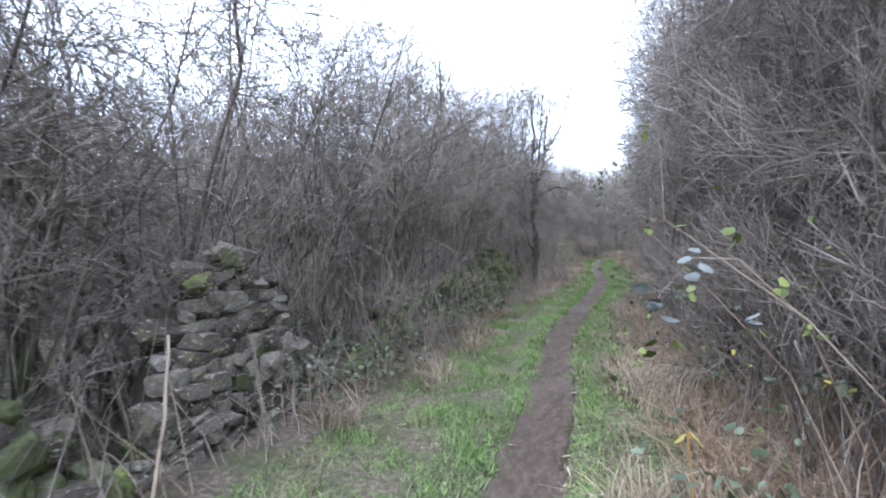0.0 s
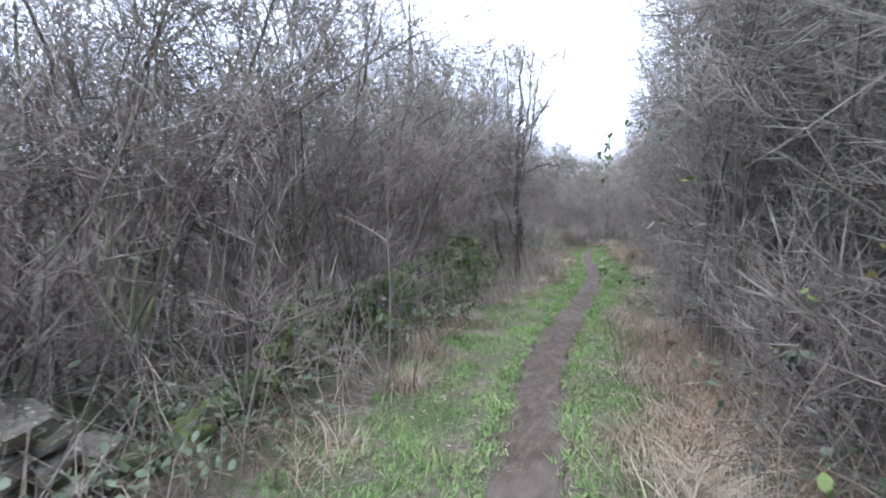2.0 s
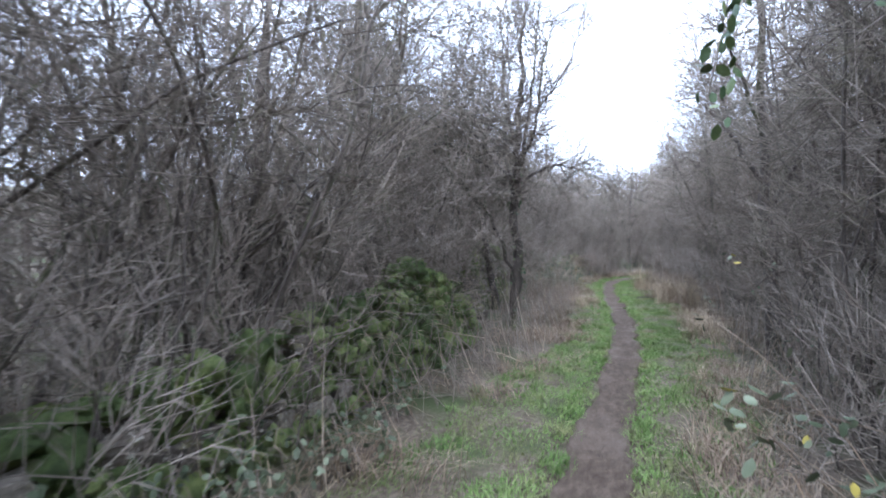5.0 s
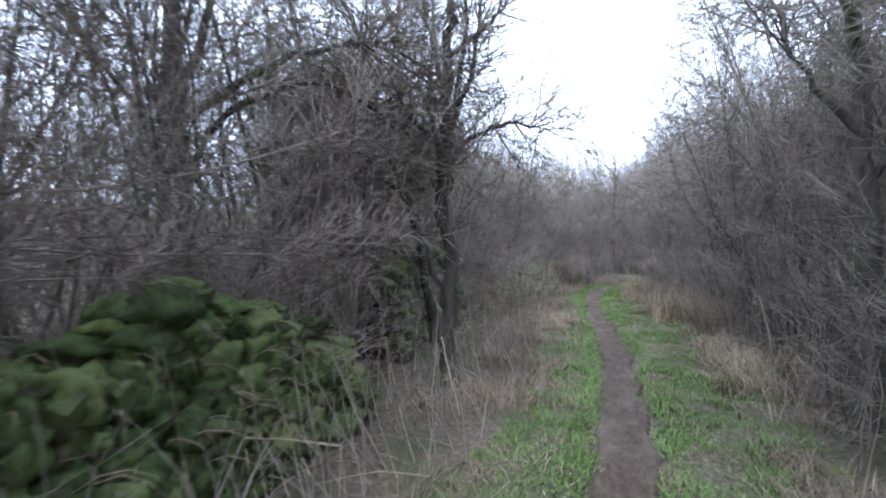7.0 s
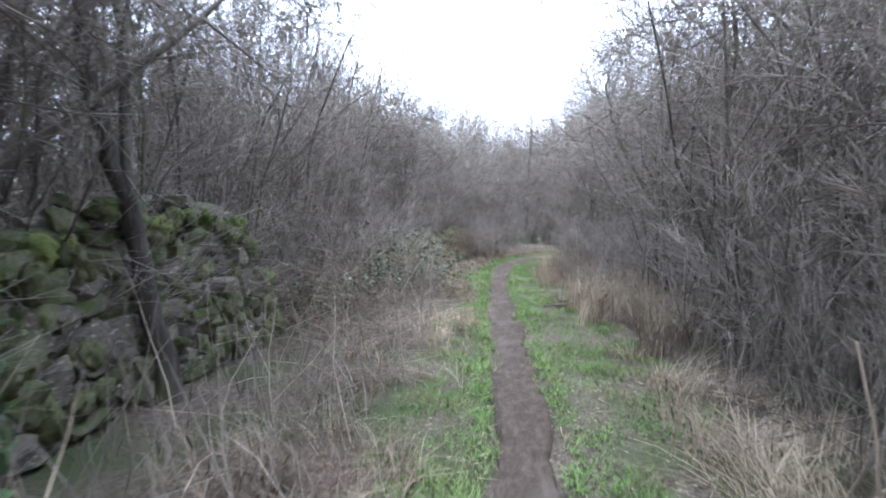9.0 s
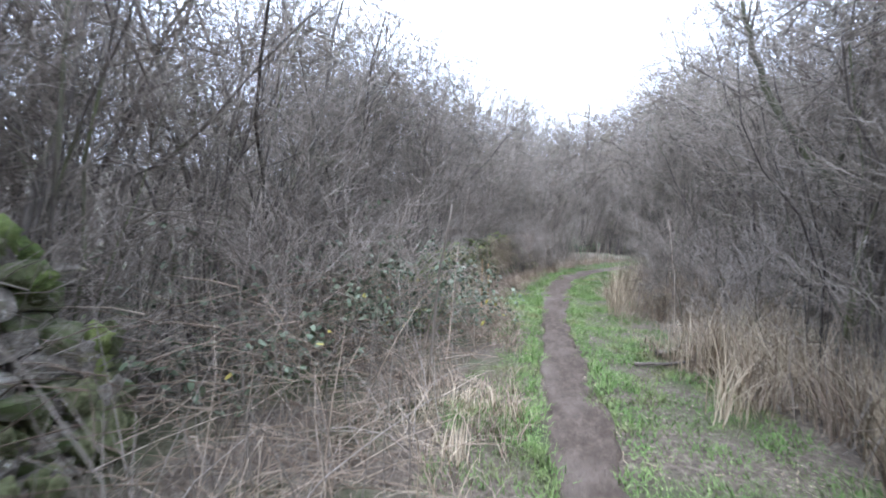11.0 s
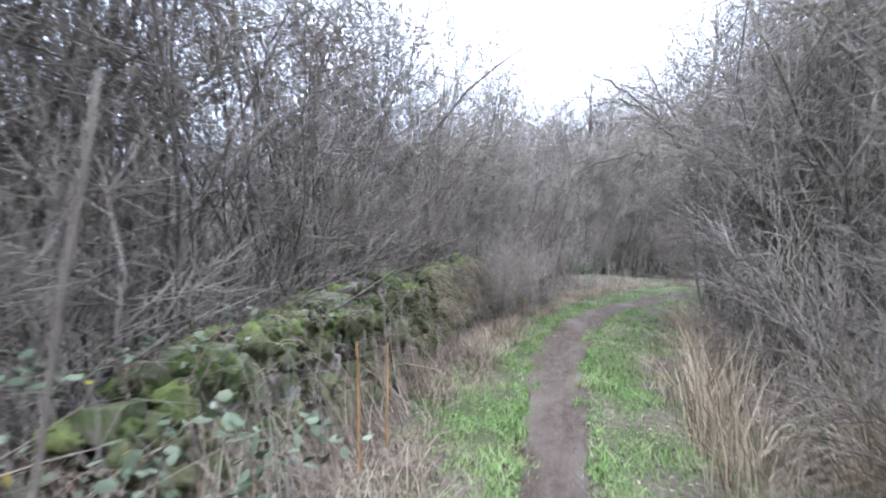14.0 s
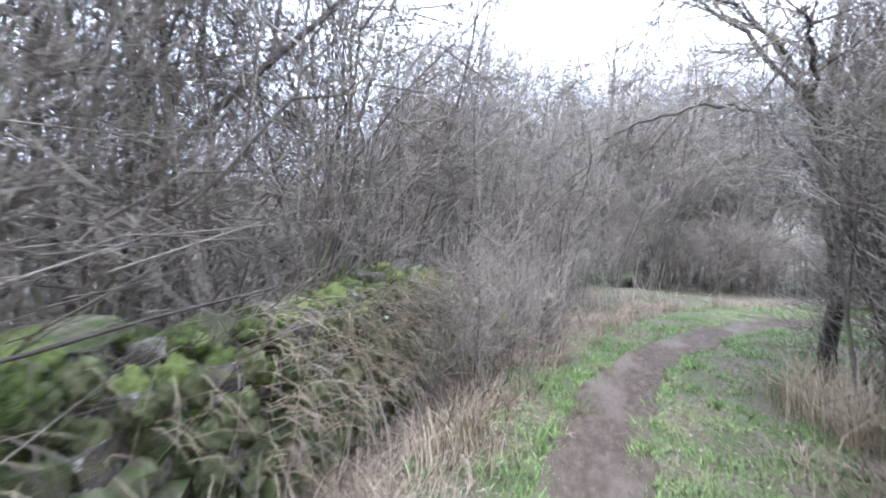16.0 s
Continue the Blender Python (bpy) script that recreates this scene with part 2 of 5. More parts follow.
# ---- ground: one sheet to the horizon, and the trodden track ----
def ground():
    xs = np.r_[-420, -200, -90, -45, -25, -15, -10, np.arange(-7.0, 8.01, 0.19), 10, 13, 17, 25, 45, 90, 200, 420]
    ys = np.r_[-400, -200, -90, -40, -20, -10, np.arange(-5, 38.01, 0.19), 41, 46, 55, 80, 140, 260, 460]
    gx, gy = np.meshgrid(xs, ys)
    z = ground_z(gx, gy) - 0.07 * np.exp(-(track_gap(gx, gy).reshape(gx.shape) / 0.26) ** 4)
    v = np.c_[gx.ravel(), gy.ravel(), z.ravel()]
    w, h = len(xs), len(ys)
    i = (np.arange(h - 1)[:, None] * w + np.arange(w - 1)[None, :]).ravel()
    t = np.r_[np.c_[i, i + 1, i + w + 1], np.c_[i, i + w + 1, i + w]]
    me = smooth(mesh_np("ground", v, t))
    me.materials.append(LITTER)
    tagged(new("ground", me), "dark leaf litter and soil under scrub", "ground", kind="structure")


def track():
    c = CENTRE[(CENTRE[:, 1] > -12) & (CENTRE[:, 0] < 18)]
    s = np.r_[0, np.cumsum(np.hypot(*np.diff(c, axis=0).T))]
    k = np.arange(0, s[-1], 0.06)
    px, py = np.interp(k, s, c[:, 0]), np.interp(k, s, c[:, 1])
    d = np.gradient(np.c_[px, py], axis=0)
    d /= np.linalg.norm(d, axis=1)[:, None]
    nrm = np.c_[d[:, 1], -d[:, 0]]
    u = np.linspace(-1, 1, 15)
    wl_ = 0.235 + 0.13 * (vnoise(k, 0 * k, 0.7, 5) - 0.5) + 0.05 * (vnoise(k, 0 * k, 0.2, 6) - 0.5) * 1.8 + 0.11 * np.clip((py - 23) / 4, 0, 1)
    wr_ = 0.235 + 0.13 * (vnoise(k, 0 * k, 0.7, 8) - 0.5) + 0.05 * (vnoise(k, 0 * k, 0.2, 9) - 0.5) * 1.8 + 0.11 * np.clip((py - 23) / 4, 0, 1)
    off = np.where(u[None, :] < 0, u[None, :] * wl_[:, None], u[None, :] * wr_[:, None])
    x, y = px[:, None] + nrm[:, :1] * off, py[:, None] + nrm[:, 1:] * off
    z = ground_z(x, y) + 0.012 * (1 - np.abs(u[None, :]) ** 6) + 0.016 * (vnoise(x, y * 0.5, 0.10, 3) - 0.5) + 0.016 * (vnoise(x, y * 0.35, 0.17, 33) - 0.5) + 0.02 * (vnoise(x, y * 0.3, 0.4, 4) - 0.5)
    z = np.where(np.abs(u[None, :]) > 0.99, ground_z(x, y) - 0.07, z)
    v = np.c_[x.ravel(), y.ravel(), z.ravel()]
    w, h = len(u), len(k)
    i = (np.arange(h - 1)[:, None] * w + np.arange(w - 1)[None, :]).ravel()
    t = np.r_[np.c_[i, i + 1, i + w + 1], np.c_[i, i + w + 1, i + w]]
    me = smooth(mesh_np("track", v, t))
    me.materials.append(MUD)
    tagged(new("footpath", me), "narrow trodden path of damp brown mud", "path", kind="structure")


ground()
track()


# ---- blades, leaves and branches ----
def blades(base, height, width, lean, az, segs=2, droop=2.0):
    """Many tapering blades as one set of triangles."""
    n = len(base)
    d, side = np.c_[np.cos(az), np.sin(az), 0 * az], np.c_[-np.sin(az + R0.uniform(-1, 1, n)), np.cos(az), 0 * az]
    rows = []
    for k in range(segs + 1):
        f = k / segs
        c = base + d * (lean * height * f ** droop)[:, None] + np.c_[0 * az, 0 * az, height * (f - 0.35 * lean * f ** 2)]
        if k == segs:
            rows.append(c[:, None])
        else:
            w = (width * (1 - f ** 1.6) / 2)[:, None]
            rows.append(np.stack([c - side * w, c + side * w], 1))
    v = np.concatenate(rows, 1)
    m = 2 * segs + 1
    t = []
    for k in range(segs - 1):
        a = 2 * k
        t += [[a, a + 1, a + 3], [a, a + 3, a + 2]]
    t.append([2 * segs - 2, 2 * segs - 1, 2 * segs])
    tri = np.array(t)[None] + (np.arange(n) * m)[:, None, None]
    return v.reshape(-1, 3), tri.reshape(-1, 3)


def leaves(at, size, rs, droop=0.3, long=1.25):
    """Folded pointed leaves at the given places."""
    n = len(at)
    az, tilt, roll = rs.uniform(0, 2 * np.pi, n), rs.normal(droop, 0.5, n), rs.normal(0, 0.5, n)
    f = np.c_[np.cos(az) * np.cos(tilt), np.sin(az) * np.cos(tilt), -np.sin(tilt)]
    s = np.c_[-np.sin(az), np.cos(az), 0 * az]
    u = np.cross(f, s)
    s = s * np.cos(roll)[:, None] + u * np.sin(roll)[:, None]
    u = np.cross(f, s)
    size = np.broadcast_to(size, (n,))[:, None]
    pts = [0 * f, f * 0.3 * long + s * 0.36 - u * 0.10, f * 0.75 * long + s * 0.3 - u * 0.13, f * long - u * 0.1, f * 0.75 * long - s * 0.3 - u * 0.13, f * 0.3 * long - s * 0.36 - u * 0.10, f * 0.5 * long]
    v = np.stack([at + p * size for p in pts], 1)
    t = np.array([[0, 1, 6], [1, 2, 6], [2, 3, 6], [3, 4, 6], [4, 5, 6], [5, 0, 6]])
    return v.reshape(-1, 3), (t[None] + (np.arange(n) * 7)[:, None, None]).reshape(-1, 3)


def tubes(lines):
    """Tapering round twigs along polylines: (points, radii, sides)."""
    vs, ts, at = [], [], 0
    for pts, rad, sides in lines:
        n = len(pts)
        d = pts[-1] - pts[0]
        a = np.cross(d, (0.31, 0.87, 0.39) if abs(d[2]) > 0.6 * np.linalg.norm(d) else (0.1, 0.2, 0.97))
        a = a / (np.linalg.norm(a) + 1e-9)
        b = np.cross(d, a)
        b = b / (np.linalg.norm(b) + 1e-9)
        ang = np.arange(sides) * 2 * np.pi / sides
        ring = np.cos(ang)[:, None] * a + np.sin(ang)[:, None] * b
        body = pts[:-1, None] + ring[None] * rad[:-1, None, None]
        vs.append(np.r_[body.reshape(-1, 3), pts[-1:]])
        k = np.arange(sides)
        k2 = (k + 1) % sides
        for r in range(n - 2):
            o = at + r * sides
            ts.append(np.c_[o + k, o + k2, o + sides + k2])
            ts.append(np.c_[o + k, o + sides + k2, o + sides + k])
        o = at + (n - 2) * sides
        ts.append(np.c_[o + k, o + k2, np.full(sides, at + (n - 1) * sides)])
        at += (n - 1) * sides + 1
    return np.concatenate(vs), np.concatenate(ts)


def merge(sets):
    vs, ts, at = [], [], 0
    for v, t in sets:
        vs.append(v)
        ts.append(np.asarray(t) + at)
        at += len(v)
    return np.concatenate(vs), np.concatenate(ts)


def unit(v):
    return v / (np.linalg.norm(v) + 1e-9)


def shoot(rs, p, d, length, r, n, up=0.1, wobble=0.12):
    """One crooked, tapering line that bends upwards."""
    pts = [np.array(p, float)]
    d = unit(np.array(d, float))
    for _ in range(n - 1):
        pts.append(pts[-1] + d * length / (n - 1))
        d = unit(d + rs.normal(0, wobble, 3) + (0, 0, up))
    return np.array(pts), r * (1 - 0.8 * np.linspace(0, 1, n))


def spread(rs, line, s, angle):
    """A place on a line, and a way that leaves it at about that angle."""
    pts = line[0]
    f = s * (len(pts) - 1)
    i = min(int(f), len(pts) - 2)
    p = pts[i] + (pts[i + 1] - pts[i]) * (f - i)
    d = unit(pts[i + 1] - pts[i])
    q = unit(np.cross(d, rs.normal(0, 1, 3)))
    return p, d * math.cos(angle) + q * math.sin(angle), line[1][i]


def ramify(rs, limbs, branches=9, twigs=6, tips=2, blen=(0.6, 1.5), tlen=(0.25, 0.6), start=0.15, up=0.1, crooked=0.12, br=0.007, high=1.9, wide=1.1, tw=0.0043):
    """Branches, twigs and fine tips on the given limbs."""
    fine = []
    for limb in limbs:
        for _ in range(branches):
            s = start + (0.98 - start) * rs.beta(high, 1.15)
            p, d, r = spread(rs, limb, s, rs.uniform(0.45, wide))
            b = shoot(rs, p, d, rs.uniform(*blen) * (1.1 - 0.45 * s) * min(1.0, 0.5 + s), min(br, r * 0.7), 3, up, crooked)
            fine.append((*b, 3))
            for _ in range(twigs):
                p, d, r = spread(rs, b, rs.uniform(0.15, 1.0), rs.uniform(0.4, 0.9))
                w = shoot(rs, p, d, rs.uniform(*tlen), tw, 2, up * 1.5, crooked * 1.3)
                fine.append((*w, 3))
                for _ in range(tips):
                    p, d, r = spread(rs, w, rs.uniform(0.2, 0.95), rs.uniform(0.4, 0.9))
                    fine.append((*shoot(rs, p, d, rs.uniform(0.1, 0.32), tw * 0.76, 2), 3))
    return fine


def shrub_meshes(seed, stems=8, height=4.6, lean=0.16, base=0.25, r=0.024, forks=0, bend=0.15, **kw):
    """Crooked stems from one foot, each forking into lesser limbs, and the crown of twigs on all of them."""
    rs = np.random.RandomState(seed)
    limbs, lesser = [], []
    for k in range(stems):
        a = rs.uniform(0, 2 * np.pi)
        p = (base * math.cos(a) * rs.uniform(0.2, 1), base * math.sin(a) * rs.uniform(0.2, 1), -0.05)
        ln = rs.uniform(0.05, lean * 2)
        d = (math.cos(a) * ln, math.sin(a) * ln, 1)
        limbs.append(shoot(rs, p, d, height * rs.uniform(0.65, 1.05), r * rs.uniform(0.55, 1.2), 9, 0.07, bend))
        for _ in range(forks):
            s = rs.uniform(0.12, 0.7)
            q, way, thick = spread(rs, limbs[-1], s, rs.uniform(0.3, 0.75))
            lesser.append(shoot(rs, q, way, height * (0.95 - s) * rs.uniform(0.5, 0.95), thick * 0.65, 7, 0.13, bend * 1.2))
    parts = [("stem", smooth(mesh_np("stem", *tubes([(*b, 4)])))) for b in limbs]
    if lesser:
        parts.append(("branchwork", smooth(mesh_np("branchwork", *tubes([(*b, 4) for b in lesser])))))
    crown = mesh_np("crown", *tubes(ramify(rs, limbs + lesser, **kw)))
    crown.materials.append(TWIG)
    for _, me in parts:
        me.materials.append(BARK)
    return parts, crown


WAY = [(-5, 2.204), (0.6, 1.878), (2.8, 1.542), (4.4, 1.246), (8.2, 0.99), (13.2, 0.81), (16.1, 0.41), (20.5, 0.2), (23.9, -0.12), (25, -0.15)]
REACH = {}


def reach(me):
    """The twig places of a crown."""
    if me.name not in REACH:
        v = np.empty(len(me.vertices) * 3, np.float32)
        me.vertices.foreach_get("co", v)
        REACH[me.name] = v.reshape(-1, 3)[::2]
    return REACH[me.name]


def kept_clear(me, x, y, turn, scale, room=0.62):
    v = reach(me) * scale
    v = v[v[:, 2] > 0.75]
    c, q = math.cos(radians(turn)), math.sin(radians(turn))
    wx, wy = v[:, 0] * c - v[:, 1] * q, v[:, 0] * q + v[:, 1] * c + y
    way = interp(wy, WAY)
    use = wy < 25
    if not use.any():
        return x
    side = 1 if x > float(interp(y, WAY)) else -1
    need = (way + side * np.where(v[:, 2] < 2.1, room, 0.06 if y < 12 else room * 0.6) - wx)[use]
    return max(x, need.max()) if side > 0 else min(x, need.min())


def bush(meshes, x, y, turn=0.0, scale=1.0, name="shrub", label="leafless grey-brown shrub with many thin upright stems", group="scrub beside the path"):
    x = float(kept_clear(meshes[1], x, y, turn, scale))
    tall = 1.0 if name in ("undergrowth", "sapling") else (1.16 if x < 1.5 else 1.24) + 0.13 * math.sin(5 * x + 3 * y)
    if x < 0.5 and y < 7.5:
        tall *= 0.86
    ob = empty(name, x, y, float(ground_z(x, y)), turn, scale, tall)
    for kind, me in meshes[0]:
        piece = part(kind, me, None, ob)
        if kind == "branchwork":
            tagged(piece, kind="stuff")
    part("crown", meshes[1], None, ob)
    return tagged(ob, label, "shrub", group)


# ---- scrub on both sides of the path ----
FULL = dict(forks=2, bend=0.19, br=0.0056, branches=11, twigs=6, tips=1, blen=(0.5, 1.4), tlen=(0.25, 0.65), start=0.08, high=1.35, wide=1.4, crooked=0.32, up=0.06)
KINDS = [
    shrub_meshes(11, 4, 4.7, 0.14, r=0.022, **FULL),
    shrub_meshes(12, 4, 5.0, 0.16, r=0.024, **FULL),
    shrub_meshes(13, 5, 4.2, 0.15, r=0.02, **FULL),
    shrub_meshes(14, 4, 5.2, 0.18, r=0.028, **FULL),
    shrub_meshes(15, 4, 4.6, 0.2, r=0.022, **FULL),
]
LIGHT = dict(FULL, branches=9, twigs=5, blen=(0.6, 1.5), tlen=(0.3, 0.75))
BACKS = [
    shrub_meshes(16, 4, 4.6, 0.16, r=0.026, **LIGHT),
    shrub_meshes(17, 4, 5.1, 0.16, r=0.03, **LIGHT),
    shrub_meshes(18, 4, 4.4, 0.18, r=0.024, **LIGHT),
]
SAPLINGS = [
    shrub_meshes(21, 5, 3.2, 0.08, 0.12, 0.012, branches=8, twigs=5, blen=(0.4, 0.9)),
    shrub_meshes(22, 4, 3.9, 0.08, 0.12, 0.014, branches=10, twigs=5, blen=(0.4, 1.0)),
    shrub_meshes(23, 6, 2.6, 0.12, 0.18, 0.010, branches=7, twigs=5, blen=(0.35, 0.8)),
]
LOW = [
    shrub_meshes(31, 5, 1.7, 0.18, 0.35, 0.008, branches=9, twigs=6, tips=1, blen=(0.4, 0.9), start=0.1, up=0.1, crooked=0.14),
    shrub_meshes(32, 5, 1.4, 0.2, 0.35, 0.007, branches=8, twigs=6, tips=1, blen=(0.4, 0.9), start=0.1, up=0.08, crooked=0.16),
]


def scrub():
    rs = np.random.RandomState(5)
    label_low = "low tangle of bare grey-brown undergrowth"
    label_sap = "slender leafless sapling shrub"
    for side in (-1, 1):
        table = LEFT if side < 0 else RIGHT
        rows = ((0.75, 0.95, "low", 0.25), (0.6, 0.9, "sap", 0.3), (0.85 if side > 0 else 1.2, 1.0, "big", 0.25), (1.7, 1.2, "low", 0.3), (2.0, 1.2, "big", 0.4), (3.3, 1.7, "back", 0.5), (2.9, 1.5, "low", 0.5), (4.8, 2.2, "back", 0.7))
        for dist, step, pick, jig in rows:
            y = -4.0 + rs.uniform(0, step)
            top = 33.0 if side < 0 else 30.3
            while y < top:
                yy = y + rs.normal(0, 0.2)
                x = float(interp(yy, table)) + side * (dist + abs(rs.normal(0, jig)))
                y += step * rs.uniform(0.75, 1.25)
                wall_x = float(interp(yy, WALL_X))
                if side < 0 and dist < 1.5:
                    # behind the old wall, or in front of it where the verge is wide
                    x = min(x, wall_x - 0.7) if WALLED(yy) else x
                elif side < 0:
                    x = min(x, wall_x - 0.8)
                if yy < 1.2 and dist < 1.0:
                    continue
                if side < 0 and 17.6 < yy < 21.6 and pick != "low":
                    x = min(x, -2.9)
                if side > 0:
                    x = max(x, CLEAR(yy) + 1.1)
                    if 18.5 < yy < 24.6 and pick != "low":
                        x = max(x, 2.5 + rs.uniform(0, 0.5))
                turn = rs.uniform(0, 360)
                if side < 0 and yy < 7 and pick == "back" and int(yy * 37) % 9 < 3:
                    continue
                if side < 0 and 9 < yy < 14.5 and pick in ("big", "back") and int(yy * 37) % 9 < 2:
                    continue
                if pick == "low":
                    bush(LOW[rs.randint(2)], x, yy, turn, rs.uniform(0.75, 1.15), "undergrowth", label_low, "undergrowth along the path")
                elif pick == "sap":
                    bush(SAPLINGS[rs.randint(3)], x, yy, turn, rs.uniform(0.8, 1.15), "sapling", label_sap, "saplings along the path")
                elif pick == "back":
                    bush(BACKS[rs.randint(3)], x, yy, turn, rs.uniform(0.85, 1.12))
                else:
                    bush(KINDS[rs.randint(5)], x, yy, turn, rs.uniform(0.8, 1.12))
    for k in range(24):
        bush(BACKS[rs.randint(3)], -7.3 - rs.uniform(0, 1.5), 1.0 + 1.35 * k + rs.uniform(-0.4, 0.4), rs.uniform(0, 360), rs.uniform(0.95, 1.2))
    for k in range(14):
        bush(BACKS[rs.randint(3)], 8.4 + rs.uniform(0, 1.5), 3.0 + 1.9 * k + rs.uniform(-0.4, 0.4), rs.uniform(0, 360), rs.uniform(0.95, 1.2))
    # beyond the bend the scrub closes the view
    for k in range(70):
        x, y = rs.uniform(-9, 15), 35.7 + 8 * rs.beta(1, 1.6)
        if x > 2 and y < 36.4 + 0.12 * x:
            continue
        bush((KINDS + BACKS)[rs.randint(8)], x, y, rs.uniform(0, 360), rs.uniform(0.9, 1.25))
    for k in range(60):
        x, y = rs.uniform(-6, 14), 37.2 + 7 * rs.beta(1, 1.5)
        if x > 3 and y < 37.4 + 0.08 * x:
            continue
        bush(BACKS[rs.randint(3)], x, y, rs.uniform(0, 360), rs.uniform(1.25, 1.6), "tree", "tall slender leafless tree beyond the bend", "trees beyond the bend")
    for x, y, f in ((2.2, 38.0, 1.1), (2.8, 40.0, 1.3), (3.2, 37.8, 1.0), (1.6, 37.2, 0.9), (2.4, 39.0, 1.2), (-2.5, 9.4, 1.1), (-2.2, 10.9, 1.15), (-2.0, 12.3, 1.15), (-2.5, 13.3, 1.25), (-1.9, 14.9, 1.1), (-2.2, 8.0, 1.2), (2.5, 5.0, 1.3), (2.4, 7.4, 1.3), (2.6, 3.0, 1.25), (2.5, 9.2, 1.25), (3.0, 11.0, 1.25), (-2.6, 24.8, 1.15), (-3.0, 26.2, 1.2), (-2.6, 22.0, 1.1), (3.2, 16.5, 1.2), (3.4, 18.2, 1.25), (3.0, 19.6, 1.15), (3.3, 27.0, 1.2), (3.0, 28.4, 1.15), (3.6, 29.4, 1.2), (4.4, 30.2, 1.25), (3.2, 11.5, 1.15), (3.1, 9.8, 1.2), (3.0, 6.3, 1.2), (3.3, 4.6, 1.25), (2.1, 28.1, 0.8), (2.5, 28.9, 0.9), (2.7, 27.5, 0.95), (-2.3, 2.4, 1.05), (-3.2, 3.4, 1.1), (-2.4, 4.4, 1.0), (-4.0, 2.2, 1.15), (-3.6, 5.2, 1.1), (-2.2, 1.2, 1.0), (-2.6, 6.2, 1.1), (-3.8, 20.3, 1.0), (-4.4, 18.8, 1.0), (-4.6, 17.0, 1.0), (2.9, 3.4, 1.35), (2.8, 5.2, 1.4), (3.4, 2.6, 1.4), (3.6, 5.8, 1.5), (3.5, 8.0, 1.45), (3.5, 4.2, 1.5), (3.6, 9.9, 1.4), (3.9, 24.2, 1.3), (3.5, 25.6, 1.3), (3.9, 28.6, 1.4), (4.0, 19.0, 1.35), (4.1, 21.5, 1.35), (3.8, 17.0, 1.35), (-2.9, 22.6, 1.1), (-3.0, 24.2, 1.15), (2.8, 7.0, 1.35), (2.7, 8.8, 1.4), (3.0, 10.8, 1.35), (3.2, 12.8, 1.3), (3.3, 15.4, 1.35), (3.1, 17.6, 1.3)):
        bush(KINDS[rs.randint(5)], x, y, rs.uniform(0, 360), f)
    for k in range(64):
        x = rs.uniform(-3, 13)
        bush(LOW[rs.randint(2)], x, 36.2 + 0.18 * max(0, x) + rs.uniform(0, 1.8), rs.uniform(0, 360), rs.uniform(0.8, 1.2), "undergrowth", label_low, "undergrowth along the path")
    for k in range(20):
        bush(KINDS[rs.randint(5)], rs.uniform(3.6, 12), 31.2 - rs.uniform(0.5, 5), rs.uniform(0, 360), rs.uniform(0.8, 1.1))


WALL_X = [(-10, -0.371), (1, -0.706), (4.5, -0.878), (6.7, -1.155), (9, -1.1), (12.5, -1.05), (15, -1.75), (17.5, -1.9), (20, -1.7), (22, -1.5), (28, -1.35), (29.5, -0.9), (31, -0.2), (33, 0.6)]


def WALLED(y):
    return y < 4.6 or 9.0 < y < 17.6 or 21.5 < y < 29.5


def CLEAR(y):
    return float(interp(y, WAY))


scrub()


def far_woods():
    """Thin upright stems with branches behind the scrub."""
    rs = np.random.RandomState(9)
    kinds = []
    for k in range(12):
        limb = shoot(rs, (0, 0, -0.1), (rs.normal(0, 0.1), rs.normal(0, 0.1), 1), rs.uniform(3.2, 5.2), rs.uniform(0.018, 0.045), 6, 0.04, 0.07)
        lines = [(*limb, 4)]
        for _ in range(13):
            b = shoot(rs, *spread(rs, limb, rs.uniform(0.03, 0.97), rs.uniform(0.4, 0.9))[:2], rs.uniform(0.6, 1.7), 0.012, 3, 0.15, 0.15)
            lines.append((*b, 3))
            for _ in range(3):
                lines.append((*shoot(rs, *spread(rs, b, rs.uniform(0.2, 1), rs.uniform(0.4, 0.8))[:2], rs.uniform(0.3, 0.8), 0.008, 2), 3))
        kinds.append(tubes(lines))
    sets = []
    for k in range(1150):
        y = rs.uniform(-14, 58)
        side = -1 if rs.uniform() < 0.5 else 1
        x = (6.4 + 16 * rs.beta(1, 1.5)) * side + (1.8 if side > 0 else 0)
        if y > 43 or y < -6:
            x = rs.uniform(-20, 24)
        elif side > 0 and 32 < y < 38.5:
            continue
        a = rs.uniform(0, 2 * np.pi)
        c, s = math.cos(a), math.sin(a)
        v, t = kinds[rs.randint(12)]
        f = rs.uniform(0.8, 1.2)
        w = np.c_[v[:, 0] * c - v[:, 1] * s, v[:, 0] * s + v[:, 1] * c, v[:, 2]] * f
        sets.append((w + (x, y, float(ground_z(x, y))), t))
    me = mesh_np("woods", *merge(sets))
    me.materials.append(TWIG)
    tagged(new("distant_woodland", me), "leafless woodland behind the scrub", "woodland", kind="stuff")


far_woods()


